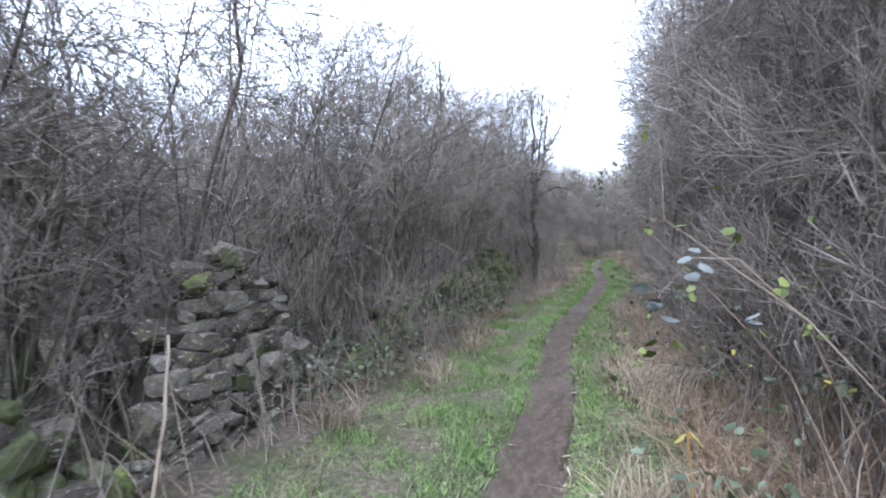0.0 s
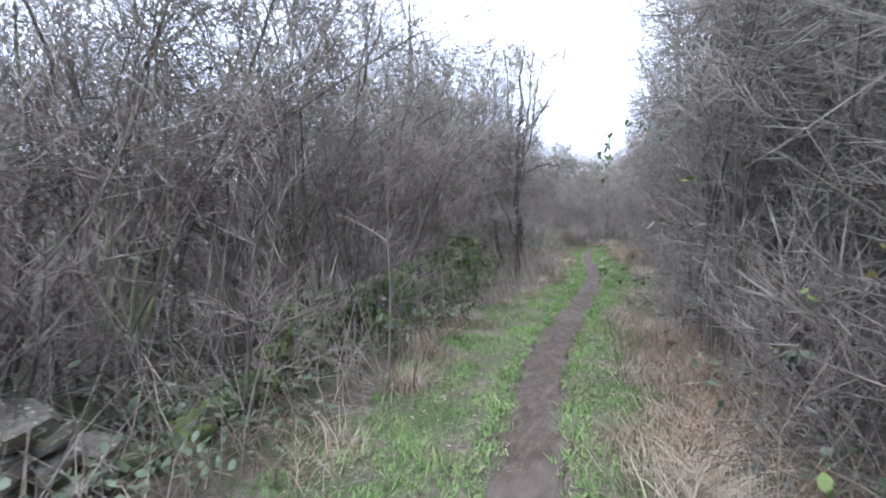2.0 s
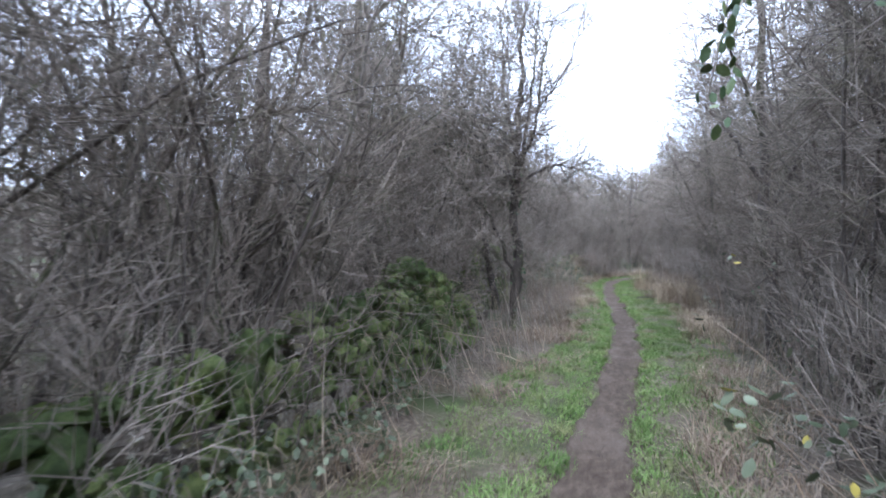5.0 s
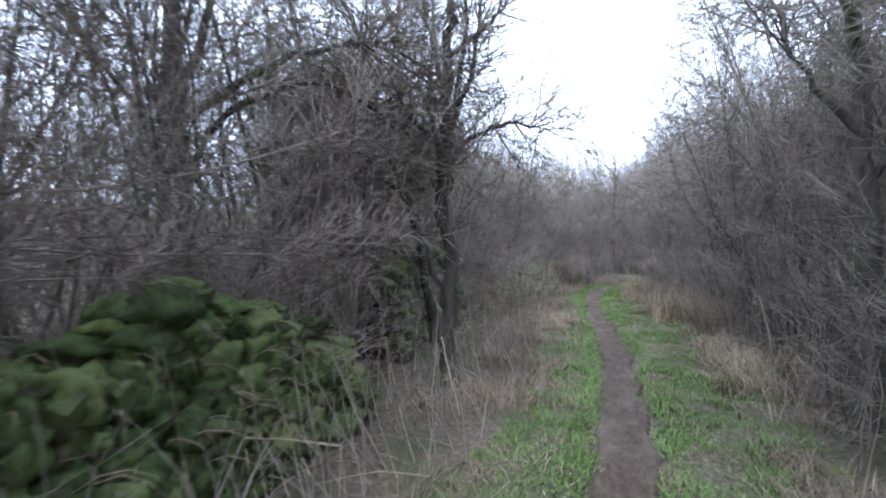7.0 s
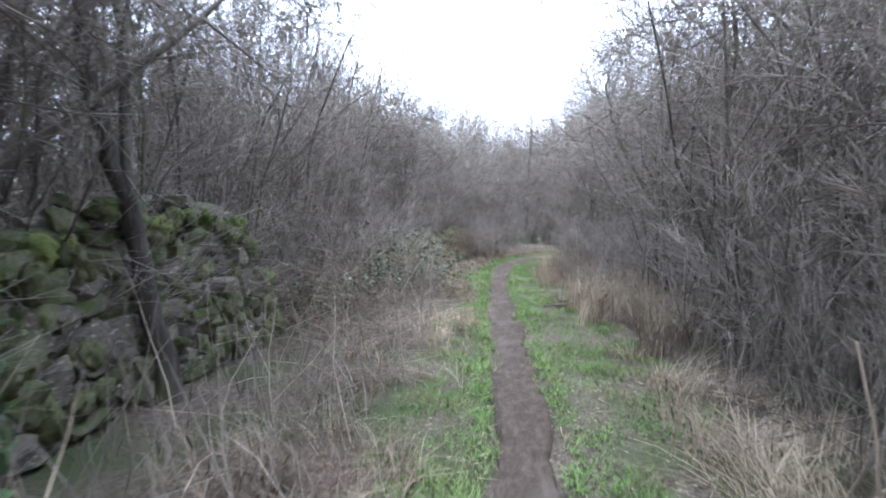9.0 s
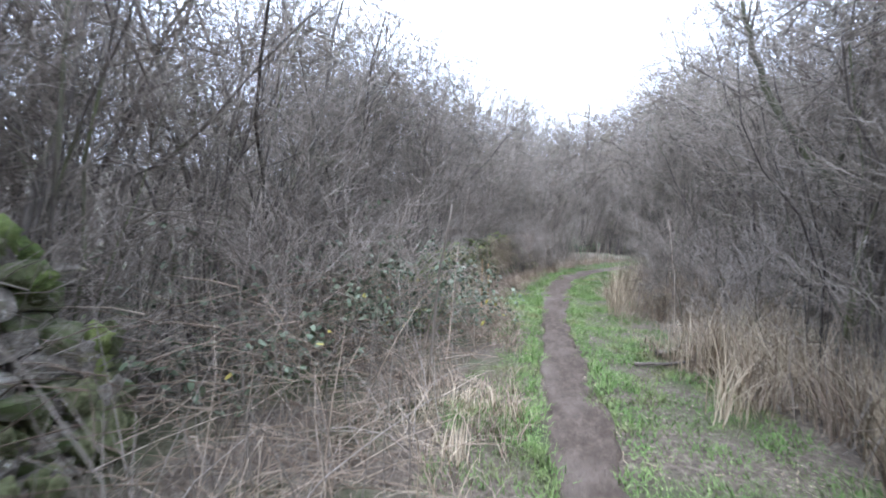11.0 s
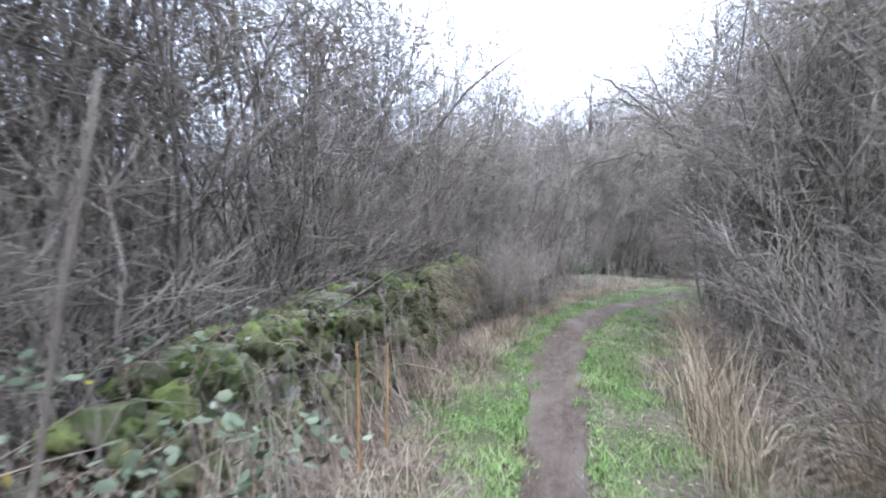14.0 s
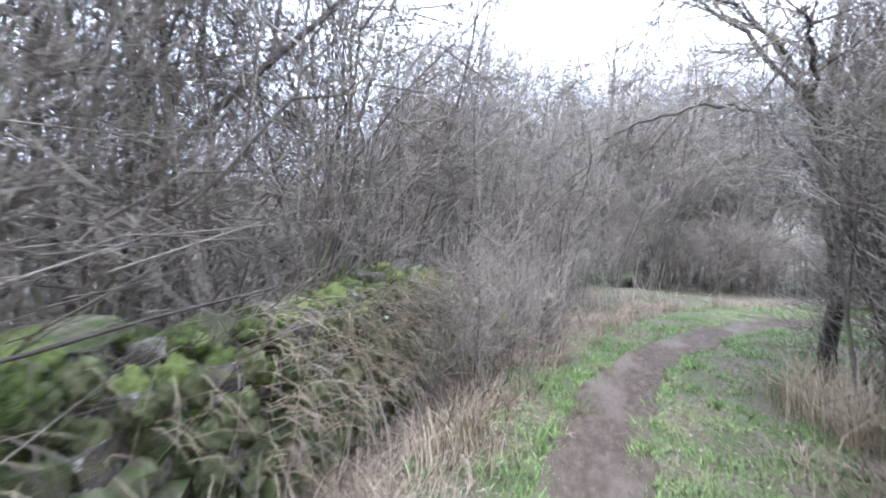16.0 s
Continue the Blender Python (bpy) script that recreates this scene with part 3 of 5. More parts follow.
# ---- the single trees ----
def tree(name, label, x, y, trunk, limbs, seed, radii, twig_kw, ivy=0):
    """A tree with a given trunk and main limbs (points relative to its foot), ramified."""
    rs = np.random.RandomState(seed)
    ob = empty(name, x, y, float(ground_z(x, y)))

    def bendy(pts, r0, r1):
        pts = np.array(pts, float)
        n = 5 * (len(pts) - 1) + 1
        s = np.linspace(0, len(pts) - 1, n)
        q = np.stack([np.interp(s, np.arange(len(pts)), pts[:, k]) for k in range(3)], 1)
        for _ in range(3):
            q[1:-1] = 0.25 * q[:-2] + 0.5 * q[1:-1] + 0.25 * q[2:]
        q[1:-1] += rs.normal(0, 0.018, (n - 2, 3))
        return q, np.linspace(r0, r1, n) * (1 + rs.uniform(-0.08, 0.08, n))
    main = bendy(trunk, radii[0], radii[1])
    main[1][:] = (radii[0] - 0.007) * (1 - np.linspace(0, 1, len(main[1]))) ** 0.75 + 0.007
    main[1][:2] *= (1.4, 1.15)
    part("trunk", smooth(mesh_np("trunk", *tubes([(*main, 9)]))), TREE_BARK, ob)
    made = [main]
    for l in limbs:
        b = bendy(l, radii[1] * 0.7, 0.007)
        made.append(b)
        part("limb", smooth(mesh_np("limb", *tubes([(*b, 6)]))), TREE_BARK, ob)
    part("crown", mesh_np("crown", *tubes(ramify(rs, made, **twig_kw))), TWIG, ob)
    if ivy:
        f = rs.randint(0, len(main[0]) - 2, ivy)
        at = main[0][f] + (main[0][f + 1] - main[0][f]) * rs.uniform(0, 1, ivy)[:, None]
        a = rs.uniform(0, 2 * np.pi, ivy)
        keep = at[:, 2] < 2.6
        at = at + np.c_[np.cos(a), np.sin(a), 0 * a] * (main[1][f] + rs.uniform(0, 0.06, ivy))[:, None]
        part("ivy", mesh_np("ivy", *leaves(at[keep], rs.uniform(0.035, 0.06, keep.sum()), rs, 0.6, 1.1)), IVY, ob, "dark ivy climbing the trunk")["kind"] = "stuff"
    return tagged(ob, label, "tree")


THORN = dict(branches=17, twigs=9, tips=3, blen=(0.6, 1.6), tlen=(0.2, 0.6), start=0.35, up=0.06, crooked=0.2, br=0.013, tw=0.0055)
FORKED = dict(THORN, branches=19, twigs=9, start=0.15, blen=(0.4, 1.15), up=0.1)
tree("hawthorn", "leafless forked hawthorn with ivy on its dark trunk", -0.82, 13.9,
     [(0.02, 0, -0.1), (0.0, 0.0, 0.6), (0.06, 0.0, 1.2), (-0.05, -0.05, 1.9), (0.04, 0.0, 2.6), (-0.02, 0.02, 3.35), (0.08, 0.06, 4.0), (0.0, 0.1, 4.7), (0.12, 0.2, 5.5)],
     [[(0.02, 0.02, 3.35), (0.2, 0.2, 3.6), (0.48, 0.45, 3.95), (0.8, 0.7, 4.65), (0.95, 0.8, 5.4)],
      [(0.0, 0, 0.7), (-0.2, -0.05, 1.4), (-0.55, -0.1, 2.1), (-0.7, 0.1, 3.0), (-0.6, 0.2, 4.2), (-0.75, 0.4, 5.4)],
      [(-0.02, 0, 2.0), (-0.25, 0.1, 2.9), (-0.2, 0.2, 4.0), (-0.35, 0.3, 5.6)],
      [(0, 0, 2.2), (0.26, 0.2, 2.6), (0.55, 0.35, 2.72), (0.85, 0.45, 2.66), (1.0, 0.5, 2.62)],
      [(0, 0, 2.5), (0.15, 0.1, 3.3), (0.3, 0.0, 4.3), (0.28, 0.1, 5.4)],
      [(-0.5, -0.1, 2.0), (-1.0, -0.4, 2.5), (-1.5, -0.5, 3.4)],
      [(0.03, 0, 2.6), (0.3, 0.1, 3.3), (0.36, 0.1, 4.3), (0.55, 0.2, 5.2)],
      [(0.0, 0, 3.0), (-0.25, 0.1, 3.8), (-0.28, 0.1, 4.8), (-0.45, 0.2, 5.6)],
      [(-0.05, 0, 2.4), (-0.5, -0.5, 3.0), (-0.8, -0.8, 3.9)]], 41, (0.095, 0.05), dict(FORKED, crooked=0.3, tw=0.006, br=0.013), 320)
tree("hawthorn", "two-stemmed leafless hawthorn leaning beside a mossy wall", -1.68, 15.72,
     [(0.0, 0, -0.1), (-0.07, -0.03, 0.6), (-0.17, -0.08, 1.25), (-0.3, -0.2, 1.95), (-0.36, -0.3, 2.7), (-0.45, -0.3, 4.0), (-0.45, -0.25, 5.4)],
     [[(-0.2, -0.1, 1.5), (-0.24, -0.06, 2.1), (-0.3, -0.06, 2.8), (-0.25, 0.05, 4.2), (-0.1, 0.2, 5.4)]]  , 42, (0.08, 0.05), dict(THORN, start=0.42))
tree("hawthorn", "old leafless hawthorn with a thick dark trunk", -2.6, 12.2,
     [(0, 0, -0.1), (0.05, 0, 1.0), (-0.05, 0.1, 2.2), (-0.2, 0.1, 3.4), (-0.3, 0.2, 5.0), (-0.3, 0.2, 6.2)],
     [[(0, 0.05, 1.9), (0.3, 0.3, 2.6), (0.8, 0.8, 2.95), (1.3, 1.3, 2.7), (1.6, 1.7, 2.3)], [(-0.1, 0.1, 2.6), (0.4, 0.1, 3.6), (0.6, 0.2, 5.0)], [(0, 0, 1.5), (-0.7, 0.2, 2.8), (-1.0, 0.3, 4.4)],
      [(-0.1, 0.1, 2.4), (0.5, 0.6, 3.1), (1.3, 1.0, 3.3), (1.9, 1.4, 3.0)]], 43, (0.13, 0.07), THORN)
tree("hawthorn", "old leafless hawthorn with a dark trunk", -3.2, 10.6,
     [(0, 0, -0.1), (0.1, 0, 1.2), (0.0, 0.1, 2.4), (0.15, 0.1, 3.8), (0.1, 0.2, 5.6)],
     [[(0.05, 0.05, 1.9), (0.6, 0.4, 2.9), (1.2, 0.5, 3.4)], [(0, 0.1, 2.2), (-0.6, 0.3, 3.4), (-0.8, 0.2, 5.0)]], 44, (0.11, 0.06), THORN)
tree("hawthorn", "leafless hawthorn rising from the scrub beside a grassy verge", 2.75, 13.9,
     [(0, 0, -0.1), (-0.1, 0, 1.4), (-0.14, 0, 2.4), (-0.2, 0.05, 3.6), (-0.25, 0.1, 5.2), (-0.2, 0.1, 6.0)],
     [[(-0.14, 0, 2.3), (-0.5, 0.3, 3.1), (-0.7, 0.6, 4.0)], [(-0.1, 0, 2.0), (0.4, -0.3, 3.0), (0.6, -0.3, 4.4)], [(-0.18, 0, 3.0), (-0.5, -0.4, 3.6), (-0.8, -0.6, 4.6)]], 45, (0.09, 0.05), THORN)
tree("hawthorn", "leafless hawthorn arching a limb low over the path", 2.35, 29.6,
     [(0, 0, -0.1), (0.05, 0, 1.0), (-0.1, 0, 1.9), (-0.1, 0.1, 3.0), (0.1, 0.1, 4.4), (0.1, 0.1, 5.4)],
     [[(-0.1, 0, 1.9), (-0.5, 0.1, 2.7), (-1.0, 0.4, 3.0), (-1.7, 0.7, 2.9), (-2.3, 1.0, 2.6)], [(-0.1, 0, 2.2), (-0.7, -0.6, 3.2), (-1.4, -1.0, 3.6), (-2.0, -1.2, 3.5)],
      [(-0.1, 0, 2.4), (0.6, -0.5, 3.4), (1.0, -0.6, 4.6)], [(-0.1, 0.1, 2.7), (-0.6, 0.6, 3.9), (-1.0, 0.9, 4.8)], [(-0.1, 0, 2.0), (-0.6, -0.9, 2.7), (-1.0, -1.8, 3.0), (-1.3, -2.4, 2.8)], [(-0.1, 0, 2.6), (-0.9, 0.0, 3.6), (-1.6, 0.2, 4.3), (-2.3, 0.3, 4.6)], [(0, 0, 1.5), (0.4, -0.7, 2.2), (0.5, -1.5, 2.6)], [(0, 0, 2.2), (0.1, -0.8, 3.4), (-0.2, -1.3, 4.4)]], 46, (0.085, 0.045), dict(THORN, branches=17, twigs=7, tips=3, start=0.15), 240)
tree("leaning_tree", "leafless tree with a long slanting limb above the reeds", 3.3, 20.4,
     [(0, 0, -0.1), (-0.2, 0.1, 0.9), (-0.6, 0.3, 1.7), (-1.1, 0.5, 2.5), (-1.35, 0.6, 3.3), (-1.4, 0.6, 4.0)],
     [[(-0.3, 0.1, 1.2), (-0.1, 0.1, 2.4), (-0.2, 0.2, 3.8), (-0.1, 0.2, 5.0)], [(-0.7, 0.3, 1.9), (-0.5, 0.2, 3.0), (-0.6, 0.3, 4.2)]], 47, (0.06, 0.035), THORN)
tree("ash", "slim leafless tree with a pale bark at the bend", 0.45, 36.6,
     [(0, 0, -0.1), (0.05, 0, 1.5), (0.0, 0.1, 3.2), (0.1, 0.1, 5.2), (0.1, 0.1, 6.6)],
     [[(0, 0, 1.8), (-0.5, 0, 3.2), (-0.7, 0, 5.0)], [(0, 0, 2.4), (0.6, 0, 3.8), (0.8, 0, 5.6)]], 48, (0.12, 0.06), THORN)


def stick(name, label, pts, r, mat=PALE, category="stick", sides=6):
    rs = np.random.RandomState(int(abs(pts[0][1]) * 100))
    p = np.array(pts, float)
    n = 4 * (len(p) - 1) + 1
    s = np.linspace(0, len(p) - 1, n)
    q = np.stack([np.interp(s, np.arange(len(p)), p[:, k]) for k in range(3)], 1)
    q[1:-1] += rs.normal(0, r * 0.5, (n - 2, 3))
    q = np.r_[q, q[-1:] + (q[-1] - q[-2]) / np.linalg.norm(q[-1] - q[-2]) * r * 0.4]
    me = smooth(mesh_np(name, *tubes([(q, np.linspace(r, r * 0.55, n + 1), sides)])))
    me.materials.append(mat)
    return tagged(new(name, me), label, category)


# ---- dry stone walls ----
def stone_meshes(count=14):
    out = []
    rs = np.random.RandomState(3)
    for k in range(count):
        bm = bmesh.new()
        ch = rs.uniform(0.3, 0.55)
        for sx in (-1, 1):
            for sy in (-1, 1):
                for sz in (-1, 1):
                    o = np.array((sx, sy, sz)) * (1 - rs.uniform(0, 0.42, 3))
                    for ax in range(3):
                        q = o.copy()
                        q[ax] *= 1 - ch * rs.uniform(0.6, 1.4)
                        bm.verts.new(q * 0.5)
        res = bmesh.ops.convex_hull(bm, input=bm.verts)
        bmesh.ops.delete(bm, geom=[v for v in bm.verts if not v.link_faces], context="VERTS")
        me = bpy.data.meshes.new("stone")
        bm.to_mesh(me)
        bm.free()
        out.append(me)
    return out


STONES = {"grey": stone_meshes(), "pale": stone_meshes(), "mossy": stone_meshes()}
for key, mat in (("grey", STONE), ("pale", STONE_PALE), ("mossy", STONE_MOSSY)):
    for me in STONES[key]:
        me.materials.append(mat)


def lump_template():
    bm = bmesh.new()
    bmesh.ops.create_icosphere(bm, subdivisions=3, radius=1.0)
    v = np.array([p.co for p in bm.verts])
    t = np.array([[p.index for p in f.verts] for f in bm.faces])
    bm.free()
    return v, t


LUMP = lump_template()


def stone_wall(label, y0, y1, top, depth=0.55, rows=1, mossy=0.2, pale=0.1, size=(0.12, 0.3), course=(0.085, 0.145), moss_top=0.5, moss_face=0.1, seed=1, limit=300, batter=0.16, moss=None, hummocks=False, crowned=1):
    """A rough wall along the path: faced with single stones over an earth core, with moss cushions on it. top: its height along y."""
    rs = np.random.RandomState(seed)
    ob = empty("dry_stone_wall", float(interp((y0 + y1) / 2, WALL_X)), (y0 + y1) / 2, 0)
    foot = ob.matrix_basis.translation
    cushions, fur, count = [], [], 0
    tops = []

    def place(x, y, z, sx, sy, sz, tilt):
        nonlocal count
        if count >= limit:
            return
        count += 1
        roll = rs.uniform()
        key = "mossy" if roll < mossy else "pale" if roll > 1 - pale else "grey"
        if key == "pale":
            sx, sy, sz = sx * 0.62, sy * 0.55, sz * 0.75
        if key == "mossy" and hummocks:
            cushions.append((x + 0.02, y, z + 0.02, sx * 0.56, sy * 0.56, sz * 0.78))
        elif key == "mossy":
            fur.append((x, y, z, sx * 0.5, sy * 0.52, sz * 0.55))
        s = new("stone", STONES[key][rs.randint(14)])
        s.parent = ob
        s.matrix_basis = pose(x - foot.x, y - foot.y, z - foot.z, rs.normal(0, tilt), rs.normal(0, tilt), rs.choice([0, 180]) + rs.normal(0, tilt)) @ Matrix.Diagonal((sx * 1.2, sy * 1.18, sz * 1.22, 1))

    for row in range(rows):
        z = 0.0
        while z < 1.7:
            h = rs.uniform(*course)
            y = y0 + rs.uniform(0, 0.1)
            while y < y1:
                ln = rs.uniform(*size)
                t = min(float(interp(y + ln / 2 - 0.45 * row, top)), float(interp(y + ln / 2, top))) + rs.normal(0, 0.03)
                xf = float(interp(y, WALL_X))
                gz = float(ground_z(xf + 0.1, y))
                if z + h * 0.6 < t:
                    dx = rs.uniform(0.17, 0.28)
                    out = xf - batter * z - dx / 2 + rs.normal(0, 0.025) - row * (depth * 0.4)
                    place(out, y + ln / 2, gz + z + h / 2 + rs.normal(0, 0.01), dx, ln, h * rs.uniform(0.9, 1.3), 11)
                    crest = z + 2.2 * h > t
                    if rs.uniform() < (moss_top if crest else moss_face):
                        (tops if crest else cushions).append((out + dx * rs.uniform(0.0, 0.45), y + ln * rs.uniform(0.2, 0.8), gz + z + h * (1.0 if crest else 0.6), rs.uniform(0.055, 0.095), rs.uniform(0.055, 0.1), rs.uniform(0.055, 0.10) if crest else rs.uniform(0.08, 0.15)))
                        for _ in range(2):
                            cushions.append((out + dx * rs.uniform(0.15, 0.6), y + ln * rs.uniform(0, 1), gz + z + h * rs.uniform(0.1, 1.0), rs.uniform(0.035, 0.07), rs.uniform(0.04, 0.08), rs.uniform(0.045, 0.095)))
                y += ln * 0.97
            z += h * 0.95
    # crest stones laid loose
    y = y0
    while y < y1:
        ln = rs.uniform(0.2, 0.4)
        t = float(interp(y + ln / 2, top))
        xf = float(interp(y, WALL_X))
        if t > 0.35:
            place(xf - batter * t - rs.uniform(0.1, 0.25), y + ln / 2, t + rs.uniform(0.02, 0.06) + float(ground_z(xf, y)), rs.uniform(0.2, 0.32), ln * 0.9, rs.uniform(0.07, 0.13), 12)
            if rs.uniform() < moss_top:
                for _ in range(crowned):
                    tops.append((xf - batter * t - rs.uniform(0.05, 0.4), y + ln * rs.uniform(0, 1), t + 0.07, rs.uniform(0.06, 0.11), rs.uniform(0.07, 0.12), rs.uniform(0.04, 0.08)))
        y += ln
    # core of earth and rubble
    ys = np.arange(y0 + 0.12, y1 - 0.1, 0.12)
    prof = []
    for yy in ys:
        t = max(float(interp(yy, top)) - 0.1, 0.05)
        xf = float(interp(yy, WALL_X))
        z0 = float(ground_z(xf, yy)) - 0.1
        prof.append([(xf - 0.1, yy, z0), (xf - 0.12 - batter * t, yy, t), (xf - depth + 0.05, yy, t), (xf - depth - 0.1, yy, z0)])
    v = np.array(prof).reshape(-1, 3) - np.array(foot)
    v += rs.normal(0, 0.02, v.shape)
    t = []
    for i in range(len(ys) - 1):
        for k in range(3):
            a = 4 * i + k
            t += [[a, a + 1, a + 5], [a, a + 5, a + 4]]
    e = 4 * (len(ys) - 1)
    t += [[0, 2, 1], [0, 3, 2], [e, e + 1, e + 2], [e, e + 2, e + 3]]
    part("core", mesh_np("core", v, t), EARTH, ob, "dark earth and rubble filling")
    lv, lt = LUMP
    for cushions, fur, coat, label_ in ((cushions, fur, moss or MOSS, "dull green moss on the stones"), (tops, [], MOSS_TOP, "bright yellow-green moss cushions")):
        if not cushions:
            continue
        sets, fuzz = [], []
        for cx, cy, cz, ax, ay, az in cushions:
            w = lv * (ax, ay, az)
            n3 = np.array([noise.noise(Vector((cx * 3 + q[0] * 2.2, cy * 3 + q[1] * 2.2, cz * 3 + q[2] * 2.2))) for q in lv])
            n4 = np.array([noise.noise(Vector((cx * 5 + q[0] * 6.5, cy * 5 + q[1] * 6.5, cz * 5 + q[2] * 6.5))) for q in lv])
            w = w * (1 + 0.5 * n3 + 0.2 * n4)[:, None] + (cx, cy, cz)
            sets.append((w - np.array(foot), lt))
            pick = rs.randint(0, len(lv), 220)
            fuzz.append(w[pick] - np.array(foot))
        for cx, cy, cz, ax, ay, az in fur:
            q = rs.normal(0, 1, (60, 3))
            q /= np.linalg.norm(q, axis=1)[:, None]
            q[:, 2] = np.where(rs.uniform(0, 1, 60) < 0.6, np.abs(q[:, 2]), q[:, 2])
            fuzz.append(q * (ax, ay, az) + (cx, cy, cz) - np.array(foot))
        f = np.concatenate(fuzz)
        n = len(f)
        sets.append(blades(f - (0, 0, 0.008), rs.uniform(0.008, 0.024, n), rs.uniform(0.003, 0.007, n), rs.uniform(0.5, 2.4, n), rs.uniform(0, 2 * np.pi, n), 1))
        mo = part("moss", mesh_np("moss", *merge(sets)), coat, ob, label_)
        mo.data.polygons.foreach_set("use_smooth", np.arange(len(mo.data.polygons)) < len(cushions) * len(lt))
        tagged(mo, kind="stuff")
    return tagged(ob, label, "stone wall")


stone_wall("tumbled low end of a grey dry stone wall with moss", -0.6, 2.3, [(-0.6, 1.0), (1.5, 0.85), (1.85, 0.75), (2.0, 0.5), (2.2, 0.3), (2.3, 0.22)], rows=1, mossy=0.35, moss_top=0.25, seed=2, limit=170)
stone_wall("broken grey dry stone wall with a ragged stepped end", 2.3, 4.7, [(2.3, 0.16), (2.52, 0.22), (2.68, 0.46), (2.8, 0.74), (2.95, 0.96), (3.08, 1.15), (3.2, 1.2), (3.26, 1.34), (3.5, 1.36), (3.55, 1.2), (3.82, 1.1), (3.9, 0.75), (4.05, 0.5), (4.3, 0.3), (4.7, 0.12)], rows=2, mossy=0.12, pale=0.14, moss_top=0.1, moss_face=0.02, seed=3, size=(0.11, 0.27), course=(0.065, 0.11))
stone_wall("low overgrown stretch of mossy dry stone wall", 4.7, 9.4, [(4.7, 0.15), (5.5, 0.2), (6.3, 0.5), (6.7, 0.6), (7.2, 0.48), (8.2, 0.6), (9.4, 0.78)], mossy=0.7, pale=0.04, moss_top=0.5, moss_face=0.1, seed=4, limit=230, moss=MOSS_DEEP, hummocks=True)
stone_wall("dry stone wall thickly covered with green moss", 9.4, 12.9, [(9.4, 0.78), (10.44, 0.84), (10.72, 0.9), (10.88, 0.97), (11.06, 1.12), (11.24, 1.13), (11.45, 1.0), (11.8, 0.95), (12.15, 0.8), (12.75, 0.4), (12.9, 0.3)], mossy=0.92, pale=0.03, moss_top=0.5, moss_face=0.12, seed=5, moss=MOSS_DEEP, hummocks=True, size=(0.16, 0.34), course=(0.11, 0.18))
stone_wall("high mossy dry stone wall ending in pale coping stones", 14.3, 17.5, [(14.3, 0.8), (15.1, 1.2), (15.7, 1.33), (16.6, 1.38), (17.1, 1.25), (17.3, 1.05), (17.5, 0.6)], mossy=0.5, pale=0.12, moss_top=0.6, moss_face=0.3, seed=6)
stone_wall("mossy dry stone wall beside the path", 21.9, 26.0, [(21.9, 0.5), (22.5, 0.74), (23.5, 0.8), (24.1, 0.9), (24.6, 0.9), (25.0, 0.96), (25.5, 0.83), (26.0, 0.85)], mossy=0.5, pale=0.16, moss_top=1.0, moss_face=0.3, seed=7, crowned=3)
stone_wall("mossy dry stone wall running up to the bend", 26.0, 29.6, [(26.0, 0.85), (26.6, 0.9), (27.3, 0.98), (28.0, 0.93), (28.6, 0.75), (29.2, 0.5), (29.6, 0.3)], mossy=0.55, pale=0.12, moss_top=1.0, moss_face=0.4, seed=8, crowned=3)


def gate_post():
    bm = bmesh.new()
    bmesh.ops.create_cube(bm, size=1.0)
    for v in bm.verts:
        v.co = (v.co.x * 0.17, v.co.y * 0.2, (v.co.z + 0.5) * 0.85)
        if v.co.z > 0.5:
            v.co.x *= 0.75
            v.co.z += -0.07 if v.co.x > 0 else 0.02
    bmesh.ops.subdivide_edges(bm, edges=bm.edges, cuts=2, use_grid_fill=True)
    bmesh.ops.bevel(bm, geom=bm.edges, offset=0.012, segments=1, affect="EDGES")
    rs = random.Random(4)
    for v in bm.verts:
        v.co += Vector((rs.uniform(-1, 1), rs.uniform(-1, 1), rs.uniform(-1, 1))) * 0.008
    me = bpy.data.meshes.new("post")
    bm.to_mesh(me)
    bm.free()
    me.materials.append(STONE)
    ob = new("stone_post", me)
    ob.matrix_basis = pose(-0.45, 29.85, float(ground_z(-0.45, 29.85)) - 0.05, 2, -3, 12)
    tagged(ob, "short weathered grey stone post at the wall's end", "post")


gate_post()

# ---- grass, dead straw and undergrowth ----
def verge_grass():
    rs = np.random.RandomState(8)
    n = 330000
    y = rs.uniform(0.0, 36.0, n)
    l, r = interp(y, LEFT), interp(y, RIGHT)
    r = np.minimum(r, 6.0)
    x = l - 0.25 + (r - l + 0.5) * rs.uniform(0, 1, n)
    g = track_gap(x, y)
    edge = np.minimum(x - l, r - x)
    patch = vnoise(x, y, 0.5, 11) * 0.6 + vnoise(x, y, 0.15, 12) * 0.4
    keep = (g > 0.1 + 0.2 * vnoise(x, y, 0.2, 13) + rs.normal(0, 0.025, n)) & (patch > 0.27 - np.clip(edge, -0.3, 0.3) * 0.5 + rs.normal(0, 0.06, n)) & (g < 2.6)
    x, y, g = x[keep], y[keep], g[keep]
    n = len(x)
    h = rs.uniform(0.025, 0.075, n) * (0.4 + 1.5 * vnoise(x, y, 0.22, 14) ** 1.5)
    v, t = blades(np.c_[x, y, ground_z(x, y) - 0.01], h, rs.uniform(0.006, 0.014, n), rs.uniform(0.2, 1.4, n), rs.uniform(0, 2 * np.pi, n), 1)
    me = mesh_np("grass", v, t)
    me.materials.append(GRASS)
    tagged(new("verge_grass", me), "short green winter grass beside the muddy path", "grass", kind="stuff")


